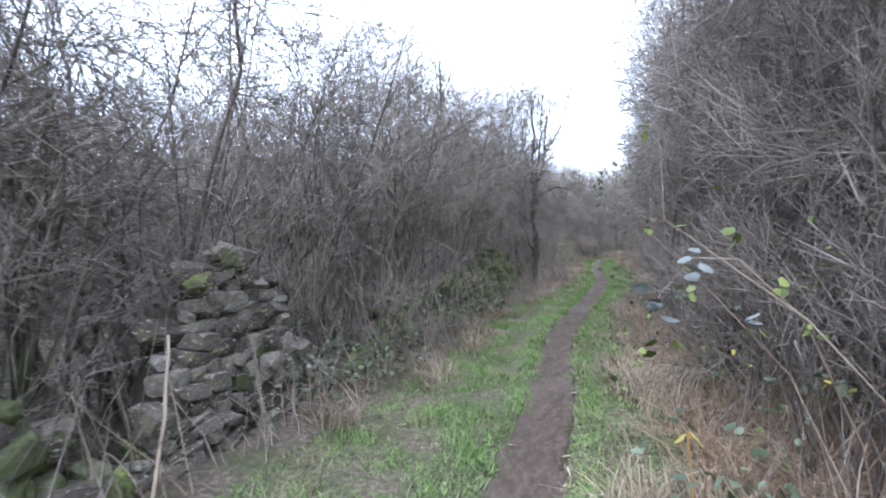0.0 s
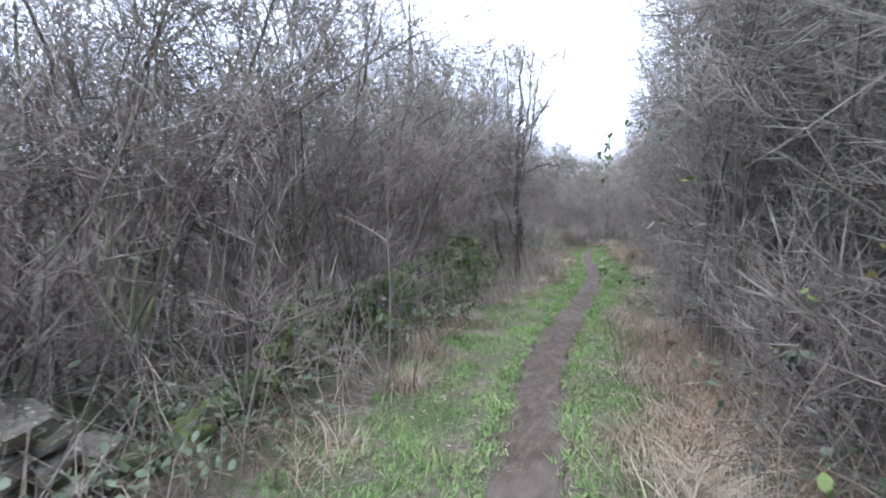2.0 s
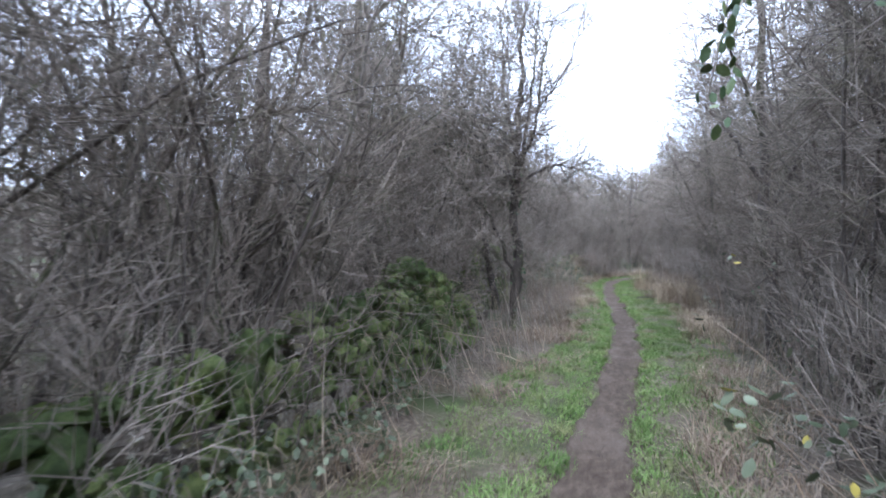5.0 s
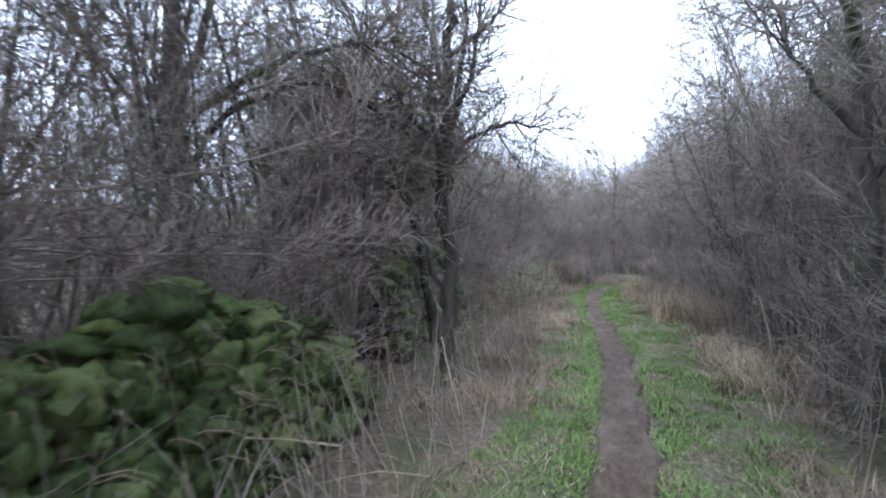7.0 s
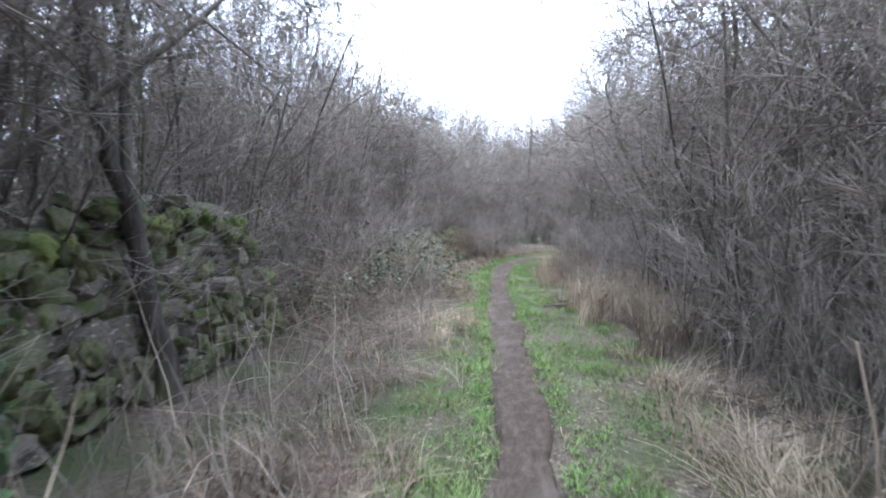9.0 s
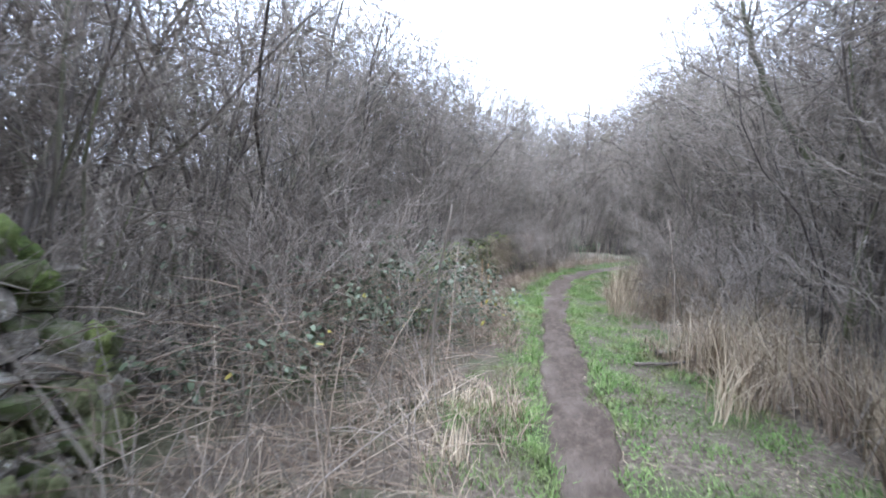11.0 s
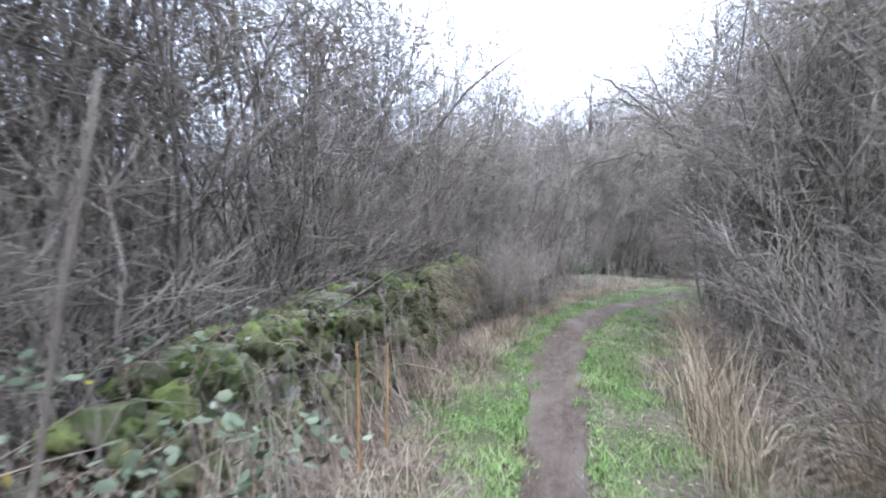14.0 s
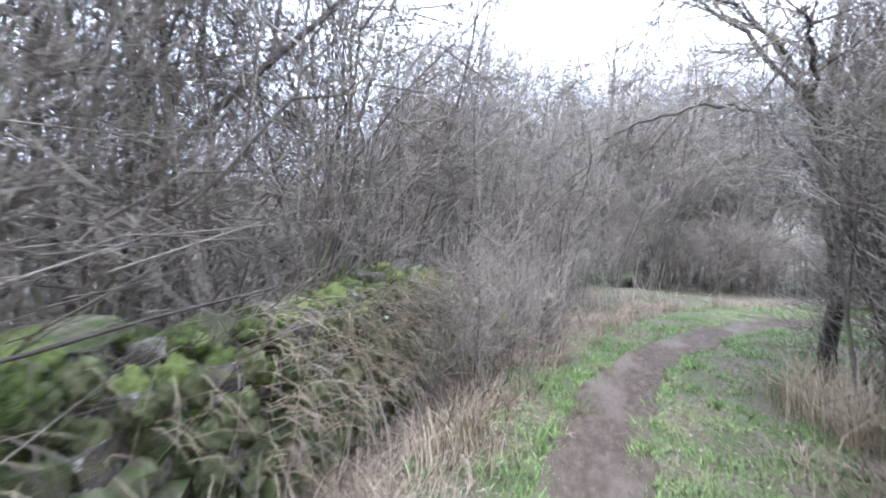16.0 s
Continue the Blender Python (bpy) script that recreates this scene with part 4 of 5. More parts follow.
def fallen_straw():
    """Bits of dry straw and old leaves lying flat in the grass and on the path's edge."""
    rs = np.random.RandomState(19)
    n = 5200
    y = rs.uniform(0.5, 35.0, n)
    l, r = interp(y, LEFT), np.minimum(interp(y, RIGHT), 6.0)
    x = l + (r - l) * np.where(rs.uniform(0, 1, n) < 0.6, rs.beta(3.2, 1.1, n), rs.beta(0.9, 3.0, n))
    keep = (track_gap(x, y) > 0.16) & (vnoise(x, y, 0.45, 24) > 0.4)
    x, y = x[keep], y[keep]
    n = len(x)
    v, t = blades(np.c_[x, y, ground_z(x, y) + 0.004], rs.uniform(0.012, 0.03, n), rs.uniform(0.005, 0.014, n), rs.uniform(2.0, 6.0, n), rs.uniform(0, 2 * np.pi, n), 1)
    me = mesh_np("fallen_straw", v, t)
    me.materials.append(STRAW)
    tagged(new("fallen_straw", me), "bits of dry straw lying flat in the grass", "grass", kind="stuff")


def dead_grass():
    rs = np.random.RandomState(18)
    sets, russet = [], []
    # low withered growth along both verges
    n = 62000
    y = rs.uniform(0, 36, n)
    side = np.where(rs.uniform(0, 1, n) < 0.55, -1, 1)
    edge = np.where(side < 0, interp(y, LEFT), np.minimum(interp(y, RIGHT), 8))
    x = edge + side * rs.gamma(2.0, 0.36, n) - side * 0.3
    keep = (vnoise(x, y, 0.6, 21) > np.where((side < 0) & (y < 12.6), 0.6, 0.38)) & (track_gap(x, y) > 0.42)
    x, y = x[keep], y[keep]
    n = len(x)
    h = rs.uniform(0.08, 0.3, n) * (0.5 + vnoise(x, y, 0.8, 22))
    a = blades(np.c_[x, y, ground_z(x, y) - 0.01], h, rs.uniform(0.004, 0.009, n), rs.uniform(0.4, 1.8, n), rs.uniform(0, 2 * np.pi, n), 2)
    russet.append(a)
    # tall straw tufts: side, y from, y to, count of tufts, height, spread
    for side, y0, y1, tufts, hh, wide in ((1, 2.4, 6.5, 46, 0.36, 0.6), (1, 6.5, 14, 40, 0.3, 0.5), (1, 14.5, 20, 36, 0.45, 0.6), (1, 20.3, 24, 46, 0.75, 0.75), (1, 21.0, 24.8, 80, 0.95, 1.7), (1, 18.8, 22.0, 60, 0.85, 1.0), (1, 24, 29, 30, 0.7, 0.5),
                                          (-1, 4.6, 9.0, 14, 0.42, 0.5), (-1, 13.4, 20.0, 60, 0.3, 0.9), (-1, 25.5, 30, 34, 0.34, 0.4), (-1, 30, 34.5, 20, 0.3, 0.6), (-1, 0.5, 4.5, 8, 0.3, 0.3)):
        for k in range(tufts):
            yy = rs.uniform(y0, y1)
            e = float(interp(yy, LEFT if side < 0 else RIGHT))
            xx = e + side * (rs.uniform(0.03, wide) if rs.uniform() < 0.85 else rs.uniform(-0.2, 0.0))
            if vnoise(xx, yy, 0.9, 51) < (0.38 if yy > 20 else 0.42):
                continue
            m = rs.randint(24, 80)
            b = np.c_[xx + rs.normal(0, 0.09, m), yy + rs.normal(0, 0.11, m), np.zeros(m)]
            b[:, 2] = ground_z(b[:, 0], b[:, 1]) - 0.02
            az = np.where(rs.uniform(0, 1, m) < 0.5, rs.uniform(0, 2 * np.pi, m), rs.uniform(0, 2 * np.pi))
            tall_ = hh > 0.6
            s = blades(b, hh * rs.uniform(0.45, 1.15, m), rs.uniform(0.004, 0.010, m), rs.uniform(0.1, 1.15, m) if tall_ else rs.uniform(0.25, 1.5, m), az, 3, 2.0)
            (sets if rs.uniform() < (0.9 if tall_ else 0.62 if side > 0 else 0.45) else russet).append(s)
    me = mesh_np("straw", *merge(sets))
    me.materials.append(STRAW)
    tagged(new("tall_straw", me), "tall pale withered grass leaning along the verge", "grass", kind="stuff")
    me = mesh_np("withered", *merge(russet))
    me.materials.append(RUSSET)
    tagged(new("withered_grass", me), "low brown withered grass and stalks", "grass", kind="stuff")


def dead_bracken():
    """Collapsed foxy-brown bracken and grass under the scrub's edge."""
    rs = np.random.RandomState(48)
    sets = []
    for k in range(120):
        y = rs.uniform(2.6, 9.2)
        x = float(interp(y, RIGHT)) + rs.uniform(0.22, 1.45)
        if vnoise(x, y, 0.8, 52) < 0.36:
            continue
        m = rs.randint(35, 80)
        b = np.c_[x + rs.normal(0, 0.12, m), y + rs.normal(0, 0.14, m), np.zeros(m)]
        b[:, 2] = ground_z(b[:, 0], b[:, 1]) - 0.02
        sets.append(blades(b, 0.46 * rs.uniform(0.4, 1.1, m), rs.uniform(0.004, 0.011, m), rs.uniform(0.3, 1.9, m), rs.uniform(0, 2 * np.pi, m), 3, 2.0))
    me = mesh_np("dead_bracken", *merge(sets))
    me.materials.append(FOXY)
    tagged(new("dead_bracken", me), "collapsed foxy-brown bracken at the scrub's edge", "bracken", kind="stuff")


def arching_canes():
    """Bare bramble canes and thin stems that fill the foot of the scrub."""
    rs = np.random.RandomState(28)
    lines, pale = [], []
    for k in range(4200):
        y = rs.uniform(0.8, 35)
        side = -1 if rs.uniform() < 0.55 else 1
        e = float(interp(y, LEFT if side < 0 else RIGHT))
        x = e + side * (0.25 + abs(rs.normal(0, 0.9)))
        if side > 0 and (e > 8 or x < CLEAR(y) + 0.75):
            continue
        a = rs.uniform(0, 2 * np.pi)
        upright = rs.uniform() < 0.55
        d = np.array((math.cos(a), math.sin(a), rs.uniform(1.5, 4) if upright else rs.uniform(0.2, 1.2)))
        ln = rs.uniform(0.5, 1.5)
        if abs(x - e) < 0.7:
            d[0] = abs(d[0]) * side
            ln *= 0.8
        (pale if rs.uniform() < 0.16 else lines).append((*shoot(rs, (x, y, float(ground_z(x, y)) - 0.02), d, ln, rs.uniform(0.003, 0.0075), 5, 0.02 if upright else -0.16, 0.13), 3))
    for set_, mat, name, label in ((lines, TWIG, "thin_stems", "thin bare stems crowding the foot of the scrub"), (pale, PALE, "dry_canes", "pale dry canes among the scrub")):
        me = mesh_np(name, *tubes(set_))
        me.materials.append(mat)
        tagged(new(name, me), label, "undergrowth", kind="stuff")


def thicket():
    """Crooked crossing shoots that fill the scrub up to a man's height and over."""
    rs = np.random.RandomState(38)
    lines = []
    for k in range(3600):
        y = rs.uniform(0.8, 36)
        side = -1 if rs.uniform() < 0.55 else 1
        e = float(interp(y, LEFT if side < 0 else RIGHT))
        x = e + side * (1.5 + 5.0 * rs.beta(1.1, 1.6))
        if side < 0:
            x = min(x, float(interp(y, WALL_X)) - 0.8)
        elif e > 8 or x < CLEAR(y) + 2.1:
            continue
        a = rs.uniform(0, 2 * np.pi)
        d = np.array((math.cos(a) * 0.8, math.sin(a) * 0.8, rs.uniform(0.6, 2.2)))
        d[0] = abs(d[0]) * side if abs(x - e) < 2.6 else d[0]
        b = shoot(rs, (x, y, float(ground_z(x, y)) - 0.02), d, rs.uniform(1.4, 3.0), rs.uniform(0.003, 0.006), 6, 0.02, 0.2)
        lines.append((*b, 3))
        for _ in range(6):
            lines.append((*shoot(rs, *spread(rs, b, rs.uniform(0.2, 1.0), rs.uniform(0.5, 1.3))[:2], rs.uniform(0.3, 1.0), 0.0045, 3, 0.0, 0.25), 3))
    me = mesh_np("thicket", *tubes(lines))
    me.materials.append(TWIG)
    tagged(new("thicket", me), "dense tangle of bare grey-brown shoots in the scrub", "undergrowth", kind="stuff")


def hanging_grass():
    """Withered grass hanging over the mossy wall's face."""
    rs = np.random.RandomState(58)
    lines = []
    for k in range(1250):
        y = rs.choice([rs.uniform(25.6, 29.5), rs.uniform(22.2, 25.6), rs.uniform(9.6, 12.6)], p=[0.8, 0.12, 0.08])
        z = rs.uniform(0.25, 1.0)
        p = (float(interp(y, WALL_X)) + 0.04 - 0.16 * z, y, z + 0.05)
        line = shoot(rs, p, (0.7, rs.normal(0, 0.5), rs.uniform(0.0, 0.6)), rs.uniform(0.15, 0.45), 0.0028, 5, -0.55, 0.12)
        line[0][:, 2] = np.maximum(line[0][:, 2], 0.04)
        lines.append((*line, 3))
    me = mesh_np("hanging_grass", *tubes(lines))
    me.materials.append(STRAW)
    tagged(new("hanging_grass", me), "withered grass hanging down over the mossy wall", "grass", kind="stuff")


def dead_heap():
    """Flattened brown canes and stalks in the gap of the wall."""
    rs = np.random.RandomState(88)
    lines, pale = [], []
    for k in range(1150):
        y = rs.uniform(16.9, 21.6)
        u = rs.uniform(0, 1)
        x = -0.35 - 0.05 * (y - 17) - 1.9 * u
        top = 0.85 * min(1, u * 2.0) * (0.75 + 0.5 * float(vnoise(x, y, 0.8, 61)))
        a = rs.uniform(0, 2 * np.pi)
        z = float(ground_z(x, y)) + rs.uniform(0, top)
        line = (*shoot(rs, (x, y, max(z - 0.1, 0.02)), (math.cos(a), math.sin(a), rs.uniform(0.0, 0.5)), rs.uniform(0.3, 0.9), rs.uniform(0.0025, 0.006), 4, -0.12, 0.16), 3)
        line[0][:, 2] = np.maximum(line[0][:, 2], 0.03)
        (pale if rs.uniform() < 0.14 else lines).append(line)
    # withered canes that stand and lean against the wall further on
    for k in range(420):
        y = rs.uniform(21.5, 25.2)
        x = float(interp(y, WALL_X)) + rs.uniform(0.05, 0.4)
        line = (*shoot(rs, (x, y, float(ground_z(x, y)) - 0.02), (-0.5, rs.normal(0, 0.5), rs.uniform(0.6, 2.0)), rs.uniform(0.4, 1.0), rs.uniform(0.0025, 0.005), 5, -0.1, 0.14), 3)
        line[0][:, 2] = np.maximum(line[0][:, 2], 0.03)
        (pale if rs.uniform() < 0.25 else lines).append(line)
    for set_, mat, name, label in ((lines, RUSSET, "dead_canes", "flattened brown canes heaped where the wall has fallen"), (pale, PALE, "dead_stalks", "pale dead stalks lying on the brown canes")):
        me = mesh_np(name, *tubes(set_))
        me.materials.append(mat)
        tagged(new(name, me), label, "undergrowth", kind="stuff")


verge_grass()
fallen_straw()
dead_grass()
dead_heap()
dead_bracken()
arching_canes()
hanging_grass()
thicket()


# ---- brambles and ivy with leaves ----
def bramble(label, x, y, span, height, canes, count, seed, mat=BRAMBLE, leaf=(0.03, 0.058), name="bramble", lift=0.0, yellow=0):
    rs = np.random.RandomState(seed)
    ob = empty(name, x, y, float(ground_z(x, y)))
    lines, at = [], []
    for k in range(canes):
        p = np.array((np.clip(rs.normal(0, 0.45), -0.8, 0.8) * span[0], np.clip(rs.normal(0, 0.45), -0.9, 0.9) * span[1], lift))
        a = rs.uniform(0, 2 * np.pi)
        c = shoot(rs, p, (math.cos(a) * 0.7, math.sin(a) * 0.7, rs.uniform(0.8, 1.8)), rs.uniform(0.7, 1.35) * height, 0.004, 7, -0.25, 0.1)
        c[0][:, 2] = np.maximum(c[0][:, 2], 0.03)
        low, high = -0.6 - span[0], 0.45 + span[0] * 0.7
        c[0][:, 0] = np.clip(c[0][:, 0], low, high)
        lines.append((*c, 4))
        f = rs.uniform(0.15, 1, max(1, count // canes)) * 5.99
        i = f.astype(int)
        q = c[0][i] + (c[0][i + 1] - c[0][i]) * (f - i)[:, None]
        at.append(q + rs.normal(0, 0.04, q.shape))
    for one in lines:
        part("cane", mesh_np("cane", *tubes([one])), RUSSET, ob)
    at = np.concatenate(at)
    at = np.concatenate([at, at + rs.normal(0, 0.03, at.shape), at + rs.normal(0, 0.03, at.shape)])
    tagged(part("leaves", mesh_np("leaves", *leaves(at, rs.uniform(*leaf, len(at)), rs)), mat, ob), kind="stuff")
    if yellow:
        q = at[rs.randint(0, len(at), yellow)] + rs.normal(0, 0.03, (yellow, 3))
        part("old_leaves", mesh_np("old_leaves", *leaves(q, rs.uniform(*leaf, yellow), rs)), YELLOWED, ob, "yellowed old leaves")["kind"] = "stuff"
    return tagged(ob, label, "bramble")


for bx, by, sp, ht, ca, co, sd, ye in ((-2.1, 19.3, (0.7, 0.8), 1.35, 40, 360, 1, 8), (-1.75, 20.3, (0.7, 0.8), 1.45, 44, 640, 2, 12), (-1.45, 21.1, (0.5, 0.6), 1.2, 34, 480, 5, 12), (-1.0, 21.3, (0.35, 0.5), 0.7, 20, 200, 3, 10), (-1.9, 18.2, (0.6, 0.6), 0.9, 20, 90, 4, 3)):
    bramble("grey-green bramble mound with some yellowed leaves", bx, by, sp, ht, ca, co, sd, yellow=ye, leaf=(0.03, 0.062))
for by, co in ((22.4, 90), (23.2, 110), (23.9, 100), (26.9, 70), (27.6, 60)):
    bramble("bramble trailing over the mossy wall", float(interp(by, WALL_X)) - 0.15, by, (0.2, 0.6), 0.45, 16, co // 2, int(by * 10), lift=0.7, leaf=(0.022, 0.042))
for bx, by, ht, co in ((-0.72, 4.2, 0.5, 28), (-0.6, 4.75, 0.5, 28), (-0.95, 4.1, 0.75, 30), (-1.0, 4.6, 0.6, 70), (-1.2, 5.2, 0.7, 70), (-0.75, 5.6, 0.55, 50), (-0.95, 6.9, 0.55, 60), (-0.95, 7.9, 0.6, 60), (-0.85, 8.8, 0.55, 60), (-0.9, 9.8, 0.5, 30)):
    bramble("low green bramble at the wall's foot", bx, by, (0.4, 0.6), ht, 14, co, int(by * 10), mat=BRAMBLE, leaf=(0.035, 0.06))
bramble("yellow-green fern fronds among the brambles", -1.15, 21.1, (0.25, 0.25), 0.6, 12, 200, 75, mat=YELLOW_GREEN, name="fern", leaf=(0.02, 0.04))
bramble("bramble shoots with grey-green leaves at the path's edge", 2.62, 2.9, (0.3, 0.4), 0.95, 9, 40, 71, yellow=5)
bramble("bramble with grey-green leaves below the scrub", 2.6, 5.6, (0.4, 0.7), 0.8, 14, 60, 72, yellow=8)
bramble("bramble with few leaves high in the scrub", 2.35, 8.3, (0.4, 0.5), 1.9, 12, 60, 73, yellow=8)
bramble("dark ivy at the bend", 0.13, 36.2, (0.8, 0.4), 0.9, 20, 260, 74, mat=IVY, name="ivy_bush")

# ---- sticks ----
stick("leaning_stick", "pale bare stick leaning on the broken wall", [(-0.52, 2.3, 0.02), (-0.58, 2.45, 0.5), (-0.67, 2.57, 0.95)], 0.013)
def forked_sapling():
    ob = empty("forked_sapling", -0.3, 6.3, float(ground_z(-0.3, 6.3)))
    rs = np.random.RandomState(66)
    a = shoot(rs, (0, 0, -0.05), (0.01, 0, 1), 2.3, 0.012, 8, 0.02, 0.03)
    c = shoot(rs, (0.02, 0, 1.28), (-0.9, -0.4, 0.75), 0.6, 0.007, 5, -0.12, 0.05)
    part("stem", mesh_np("stem", *tubes([(*a, 5)])), TWIG, ob)
    part("branch", mesh_np("branch", *tubes([(*c, 5)])), PALE, ob)
    part("crown", mesh_np("crown", *tubes(ramify(rs, [a, c], branches=4, twigs=3, tips=1, blen=(0.1, 0.35), tlen=(0.08, 0.2), start=0.3, br=0.004))), TWIG, ob)
    tagged(ob, "thin pale forked sapling at the verge", "sapling")


forked_sapling()
stick("broken_stem", "broken upright dead stem in the brambles", [(-0.75, 19.35, 0.0), (-0.62, 19.2, 0.9), (-0.48, 19.08, 1.57)], 0.013, TWIG)
stick("leaning_pole", "leaning bare pole at the verge", [(-1.05, 21.1, 0.0), (-1.0, 21.25, 0.9), (-0.9, 21.35, 1.85)], 0.010, TWIG)
stick("leaning_pole", "slanting pale dead cane in the brambles", [(-0.75, 19.9, 0.0), (-0.8, 20.3, 0.6), (-0.85, 20.7, 1.15)], 0.008, PALE)
stick("fallen_branch", "grey fallen branch lying among dead reeds", [(1.25, 21.0, 0.08), (1.7, 21.3, 0.16), (2.3, 21.5, 0.1)], 0.03, BARK, "branch")
stick("fallen_branch", "grey fallen branch lying in the grass", [(1.0, 20.6, 0.05), (1.6, 20.75, 0.1), (2.2, 20.7, 0.12)], 0.02, BARK, "branch")
stick("dead_stem", "pale dead stem standing at the verge", [(2.35, 15.2, 0.0), (2.3, 15.2, 0.5), (2.22, 15.25, 0.95)], 0.009)
stick("dead_stem", "pale dead stem standing by the reeds", [(1.75, 22.9, 0.0), (1.72, 22.9, 0.7), (1.62, 22.95, 1.5)], 0.008)
stick("fallen_branch", "dark bare branch lying across the mossy wall", [(-1.3, 23.2, 0.98), (-1.45, 24.4, 1.08), (-1.5, 25.8, 1.14)], 0.009, BARK, "branch")
# two stalks in orange: the car's own light on near stems, put into their colour
stick("upright_stake", "short dead stalk at the mossy wall, car's orange light painted on", [(-1.06, 23.0, 0.03), (-1.05, 23.0, 0.45), (-1.05, 22.98, 0.83)], 0.0075, ORANGE_STALK)
stick("upright_stake", "dead stalk at the mossy wall, car's orange light painted on", [(-1.02, 23.35, 0.03), (-1.02, 23.36, 0.4), (-1.03, 23.4, 0.73)], 0.0075, ORANGE_STALK)
stick("dead_stem", "thin pale stem leaning by the mossy wall", [(-1.06, 23.42, 0.02), (-1.06, 23.43, 0.7), (-1.08, 23.44, 1.26)], 0.006, TWIG)
stick("bent_stalk", "bent pale stalk by the mossy wall", [(-0.62, 11.6, 0.0), (-0.6, 11.6, 0.38), (-0.85, 11.5, 0.42), (-1.0, 11.3, 0.48)], 0.006)
stick("dead_stem", "thin pale stem at the hawthorn's foot", [(-0.45, 13.2, 0.0), (-0.55, 13.2, 0.4), (-0.62, 13.2, 0.7)], 0.008)

# bare branches reaching out over the mossy wall
for k, (x0, y0, z0, x1, y1, z1) in enumerate(((-2.4, 9.9, 1.5, -0.35, 11.4, 1.62), (-2.2, 10.6, 1.75, -0.5, 11.9, 1.8), (-2.3, 9.2, 1.25, -0.6, 10.4, 1.45), (-2.2, 8.6, 1.6, -0.5, 9.6, 1.75), (-2.3, 11.3, 1.55, -0.55, 12.6, 1.65))):
    rs = np.random.RandomState(300 + k)
    limb = shoot(rs, (x0, y0, z0), (x1 - x0, y1 - y0, z1 - z0), math.dist((x0, y0, z0), (x1, y1, z1)), 0.011, 8, 0.0, 0.06)
    ob = empty("overhanging_branch", x0, y0, 0.0)
    move = np.array((x0, y0, 0.0))
    root = (np.array([(x0 - 0.3, y0 - 0.1, 0.0), (x0 - 0.25, y0 - 0.1, z0 * 0.5), (x0 - 0.1, y0, z0 * 0.9), (x0, y0, z0)]), np.array([0.02, 0.017, 0.014, 0.011]))
    part("stem", mesh_np("stem", *tubes([(root[0] - move, root[1], 5)])), BARK, ob)
    part("branch", mesh_np("branch", *tubes([(limb[0] - move, limb[1], 5)])), TWIG, ob)
    part("crown", mesh_np("crown", *[(v - move, t) for v, t in [tubes(ramify(rs, [limb], branches=16, twigs=6, tips=2, blen=(0.25, 0.7), tlen=(0.12, 0.35), start=0.2, up=0.03, crooked=0.2, br=0.005))]][0]), TWIG, ob)
    tagged(ob, "bare branch reaching out over the mossy wall", "branch")

# long pale shoots that lean out of the scrub towards the path
for k, (y0, z0, z1) in enumerate(((4.9, 0.7, 1.0), (5.3, 1.1, 1.25), (5.6, 0.6, 0.85), (5.9, 1.0, 1.35), (6.3, 0.8, 0.95), (6.6, 1.3, 1.45), (7.1, 0.9, 1.2), (8.6, 1.0, 1.2), (9.7, 0.8, 1.1), (3.9, 0.9, 1.1))):
    rs = np.random.RandomState(400 + k)
    x0, x1 = 3.05 + rs.uniform(0, 0.3), CLEAR(y0) + rs.uniform(0.85, 1.15)
    ob = empty("leaning_shoot", x0, y0, float(ground_z(x0, y0)))
    limb = shoot(rs, (-0.08, 0, z0), (x1 - x0, rs.uniform(-0.5, 0.1), z1 - z0), abs(x1 - x0) * 1.05, 0.006, 6, 0.0, 0.06)
    root = (np.array([(0.25, 0.05, -0.05), (0.2, 0.05, z0 * 0.5), (0.08, 0.0, z0 * 0.9), (-0.08, 0, z0)]), np.array([0.012, 0.010, 0.008, 0.006]))
    part("stem", mesh_np("stem", *tubes([(*root, 5)])), TWIG, ob)
    part("branch", mesh_np("branch", *tubes([(*limb, 5)])), TWIG, ob)
    tagged(part("spray", mesh_np("spray", *tubes(ramify(rs, [limb], branches=6, twigs=3, tips=0, blen=(0.2, 0.5), tlen=(0.1, 0.3), start=0.2, up=0.02, crooked=0.2, br=0.004))), TWIG, ob), kind="stuff")
    tagged(ob, "long brown bare shoot leaning out of the scrub", "shoot", "shoots leaning over the verge")

for x, y, f in ((-0.95, 27.2, 0.6), (-0.9, 27.9, 0.7), (-0.75, 28.5, 0.75), (-0.6, 29.1, 0.7), (-0.95, 28.2, 0.8), (-1.1, 29.3, 0.9), (2.3, 29.1, 1.0), (2.6, 29.6, 1.2), (2.3, 28.2, 1.0)):
    bush(LOW[int(y * 10) % 2], x, y, y * 77 % 360, f, "undergrowth", "low tangle of bare grey-brown undergrowth", "undergrowth along the path")

bramble("long bramble shoots with few leaves in the scrub", 2.75, 4.2, (0.3, 0.5), 2.2, 7, 26, 81, yellow=4)
bramble("long bramble shoots with few leaves in the scrub", 2.65, 6.5, (0.3, 0.5), 2.3, 7, 26, 82, yellow=6)
bramble("long bramble shoots with few leaves in the scrub", 2.7, 12.2, (0.3, 0.5), 1.8, 7, 20, 83, yellow=3)


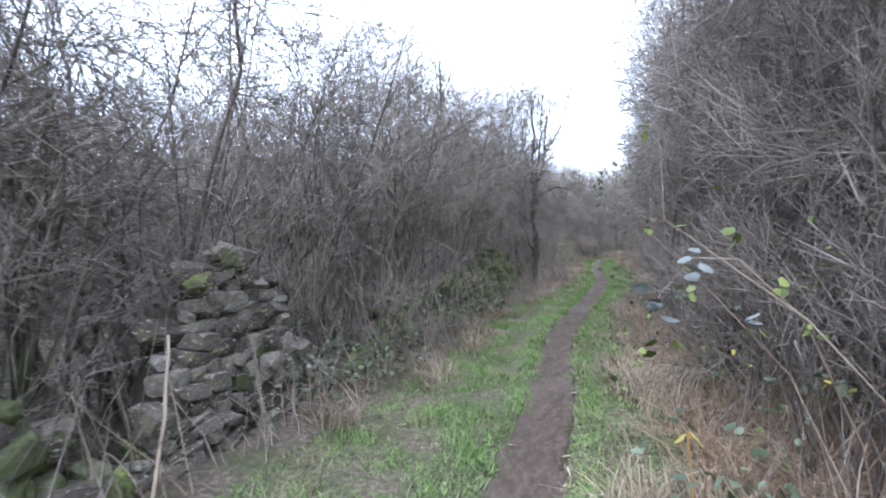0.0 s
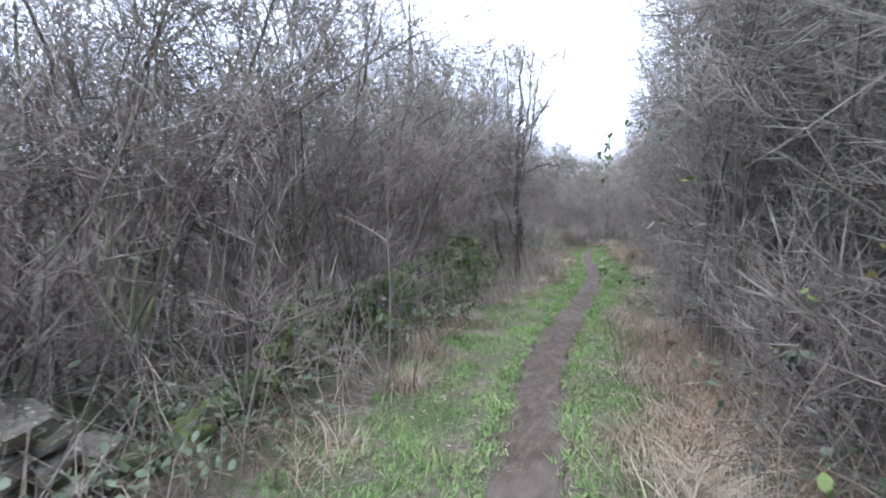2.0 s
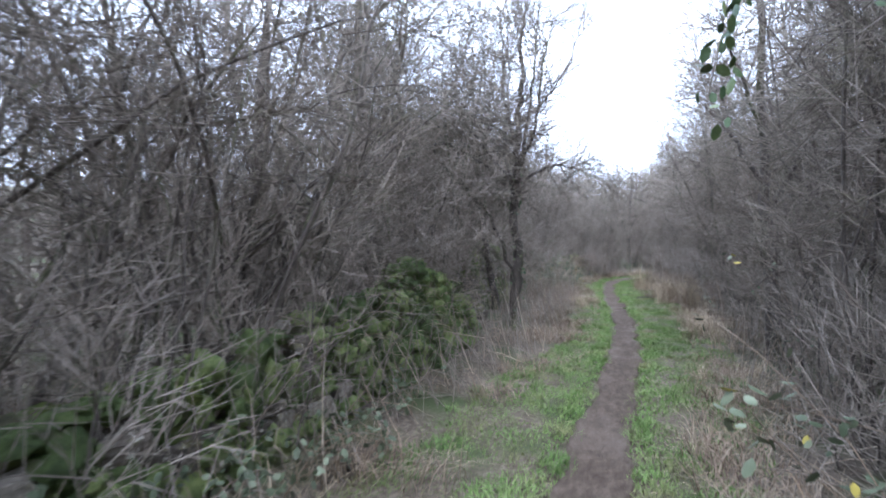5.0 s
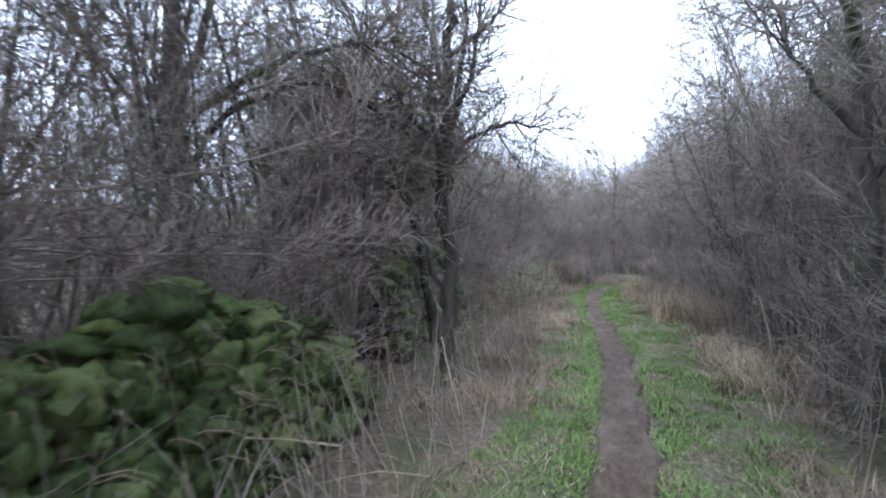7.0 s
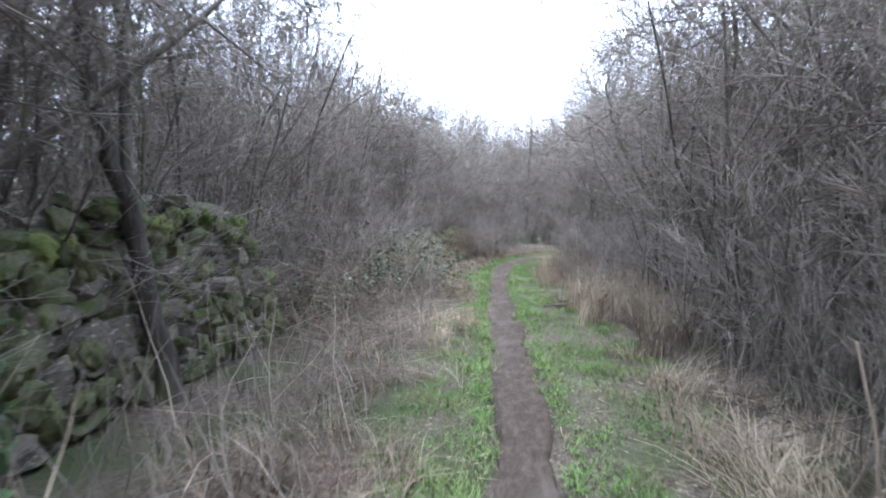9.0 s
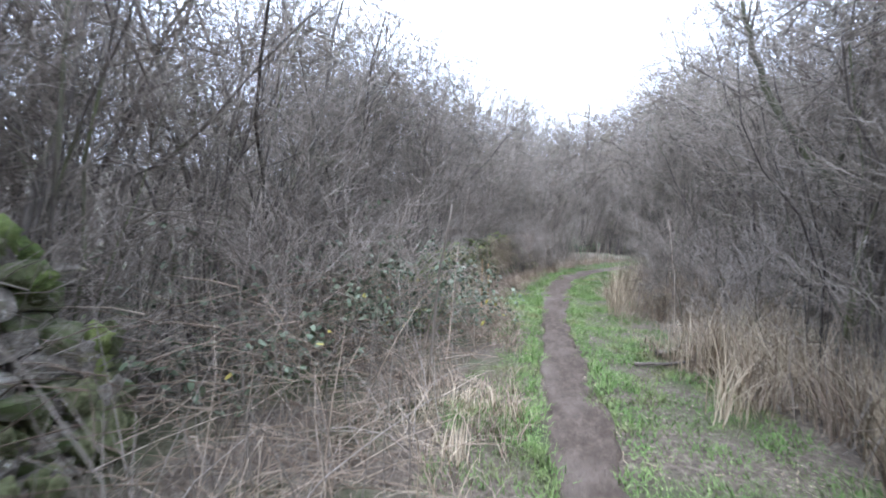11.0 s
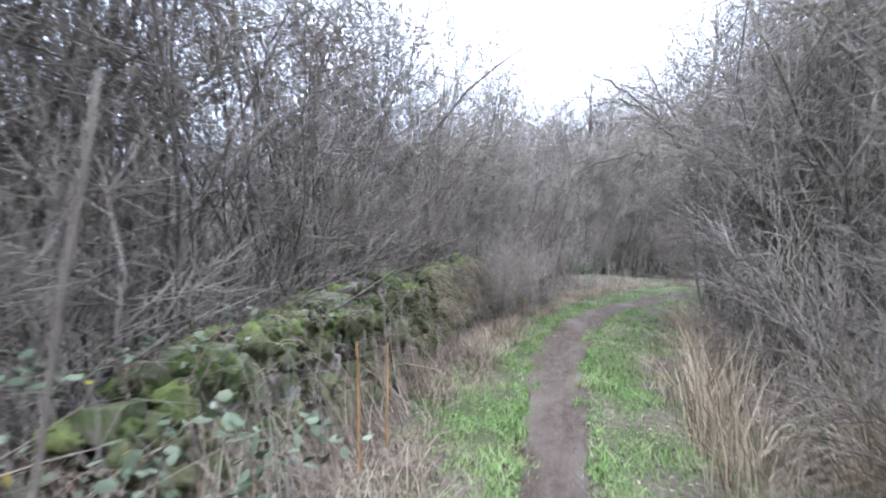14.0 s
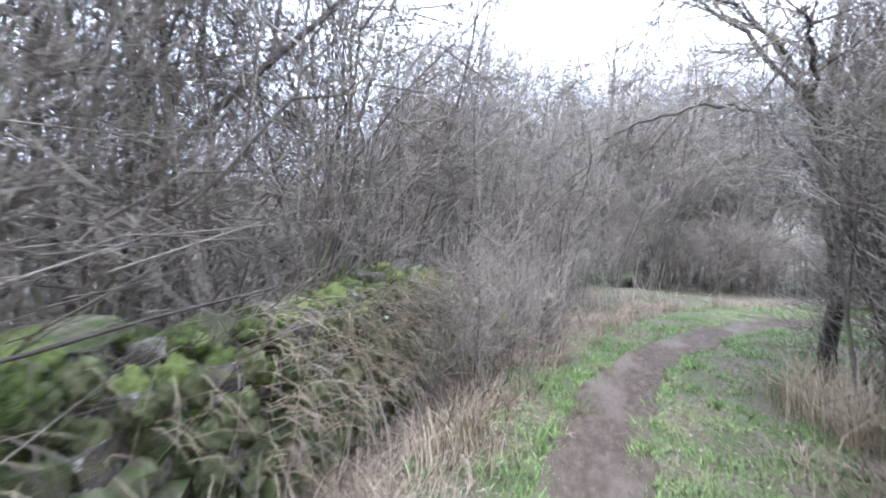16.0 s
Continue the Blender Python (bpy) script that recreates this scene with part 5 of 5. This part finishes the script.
def bramble_spray():
    """A bramble shoot that arches out over the verge, with leaves in threes."""
    rs = np.random.RandomState(91)
    ob = empty("bramble", 2.75, 2.95, float(ground_z(2.75, 2.95)))
    pts = np.array([(0.0, 0, -0.05), (-0.1, -0.03, 0.6), (-0.3, -0.1, 1.1), (-0.52, -0.16, 1.33), (-0.68, -0.2, 1.34), (-0.8, -0.23, 1.2), (-0.88, -0.25, 1.0)])
    part("cane", mesh_np("cane", *tubes([(pts, np.linspace(0.0045, 0.0025, 7), 5)])), RUSSET, ob)
    for mat, size, spots in ((BRAMBLE_PALE, 0.062, ((-0.68, -0.2, 1.36), (-0.66, -0.18, 1.29), (-0.82, -0.22, 1.18), (-0.8, -0.25, 1.12), (-0.45, -0.1, 1.1))),
                             (YELLOW_GREEN, 0.055, ((-0.7, -0.2, 1.2), (-0.76, -0.24, 1.0), (-0.5, -0.12, 1.42), (-0.86, -0.25, 0.98), (-0.35, -0.05, 1.2)))):
        at = np.repeat(np.array(spots), 3, 0) + rs.normal(0, 0.018, (3 * len(spots), 3))
        tagged(part("leaves", mesh_np("leaves", *leaves(at, rs.uniform(0.75, 1.1, len(at)) * size, rs, 0.25, 1.2)), mat, ob), kind="stuff")
    tagged(ob, "arching bramble shoot with pale grey-green and yellow-green leaves", "bramble")


bramble_spray()
for bx, by, hh, sd in ((2.75, 3.5, 2.3, 95), (2.7, 5.0, 2.5, 96), (2.9, 2.4, 2.2, 97)):
    bramble("thin shoots with few olive leaves in the scrub", bx, by, (0.35, 0.6), hh, 6, 24, sd, mat=YELLOW_GREEN, leaf=(0.025, 0.045))
stick("dead_stem", "orange stalk with a bright yellow leaf at the verge", [(2.07, 2.90, 0.0), (2.07, 2.90 - 0.01, 0.2), (2.07 - 0.02, 2.90 - 0.02, 0.60)], 0.006, ORANGE_STALK)
yellow_leaf = mesh_np("leaf", *leaves(np.array([(2.07 - 0.02, 2.90 - 0.02, 0.60 + 0.01), (2.07 - 0.03, 2.90 - 0.03, 0.60), (2.07, 2.90, 0.60 - 0.01)]), 0.06, np.random.RandomState(4), 0.1, 1.1))
yellow_leaf.materials.append(YELLOWED)
tagged(new("yellow_leaf", yellow_leaf), "bright yellow withered leaf on an orange stalk", "leaf")


def hanging_spray():
    """A leafy shoot that hangs out of the scrub."""
    rs = np.random.RandomState(90)
    ob = empty("honeysuckle", 2.32, 8.6, float(ground_z(2.32, 8.6)))
    pts = np.array([(0.1, 0, -0.05), (0.1, 0.02, 0.9), (0.0, 0.0, 1.7), (-0.3, -0.05, 2.3), (-0.65, -0.12, 2.5), (-0.9, -0.18, 2.4), (-1.0, -0.2, 2.2), (-1.04, -0.2, 1.95)])
    part("stem", mesh_np("stem", *tubes([(pts, np.linspace(0.012, 0.004, 8), 5)])), TWIG, ob)
    f = rs.uniform(3, 6.99, 46)
    i = f.astype(int)
    at = pts[i] + (pts[i + 1] - pts[i]) * (f - i)[:, None] + rs.normal(0, 0.05, (46, 3))
    tagged(part("leaves", mesh_np("leaves", *leaves(at, rs.uniform(0.035, 0.065, 46), rs, 0.9)), IVY, ob), kind="stuff")
    tagged(ob, "leafy climbing shoot hanging out of the scrub", "climber")


hanging_spray()
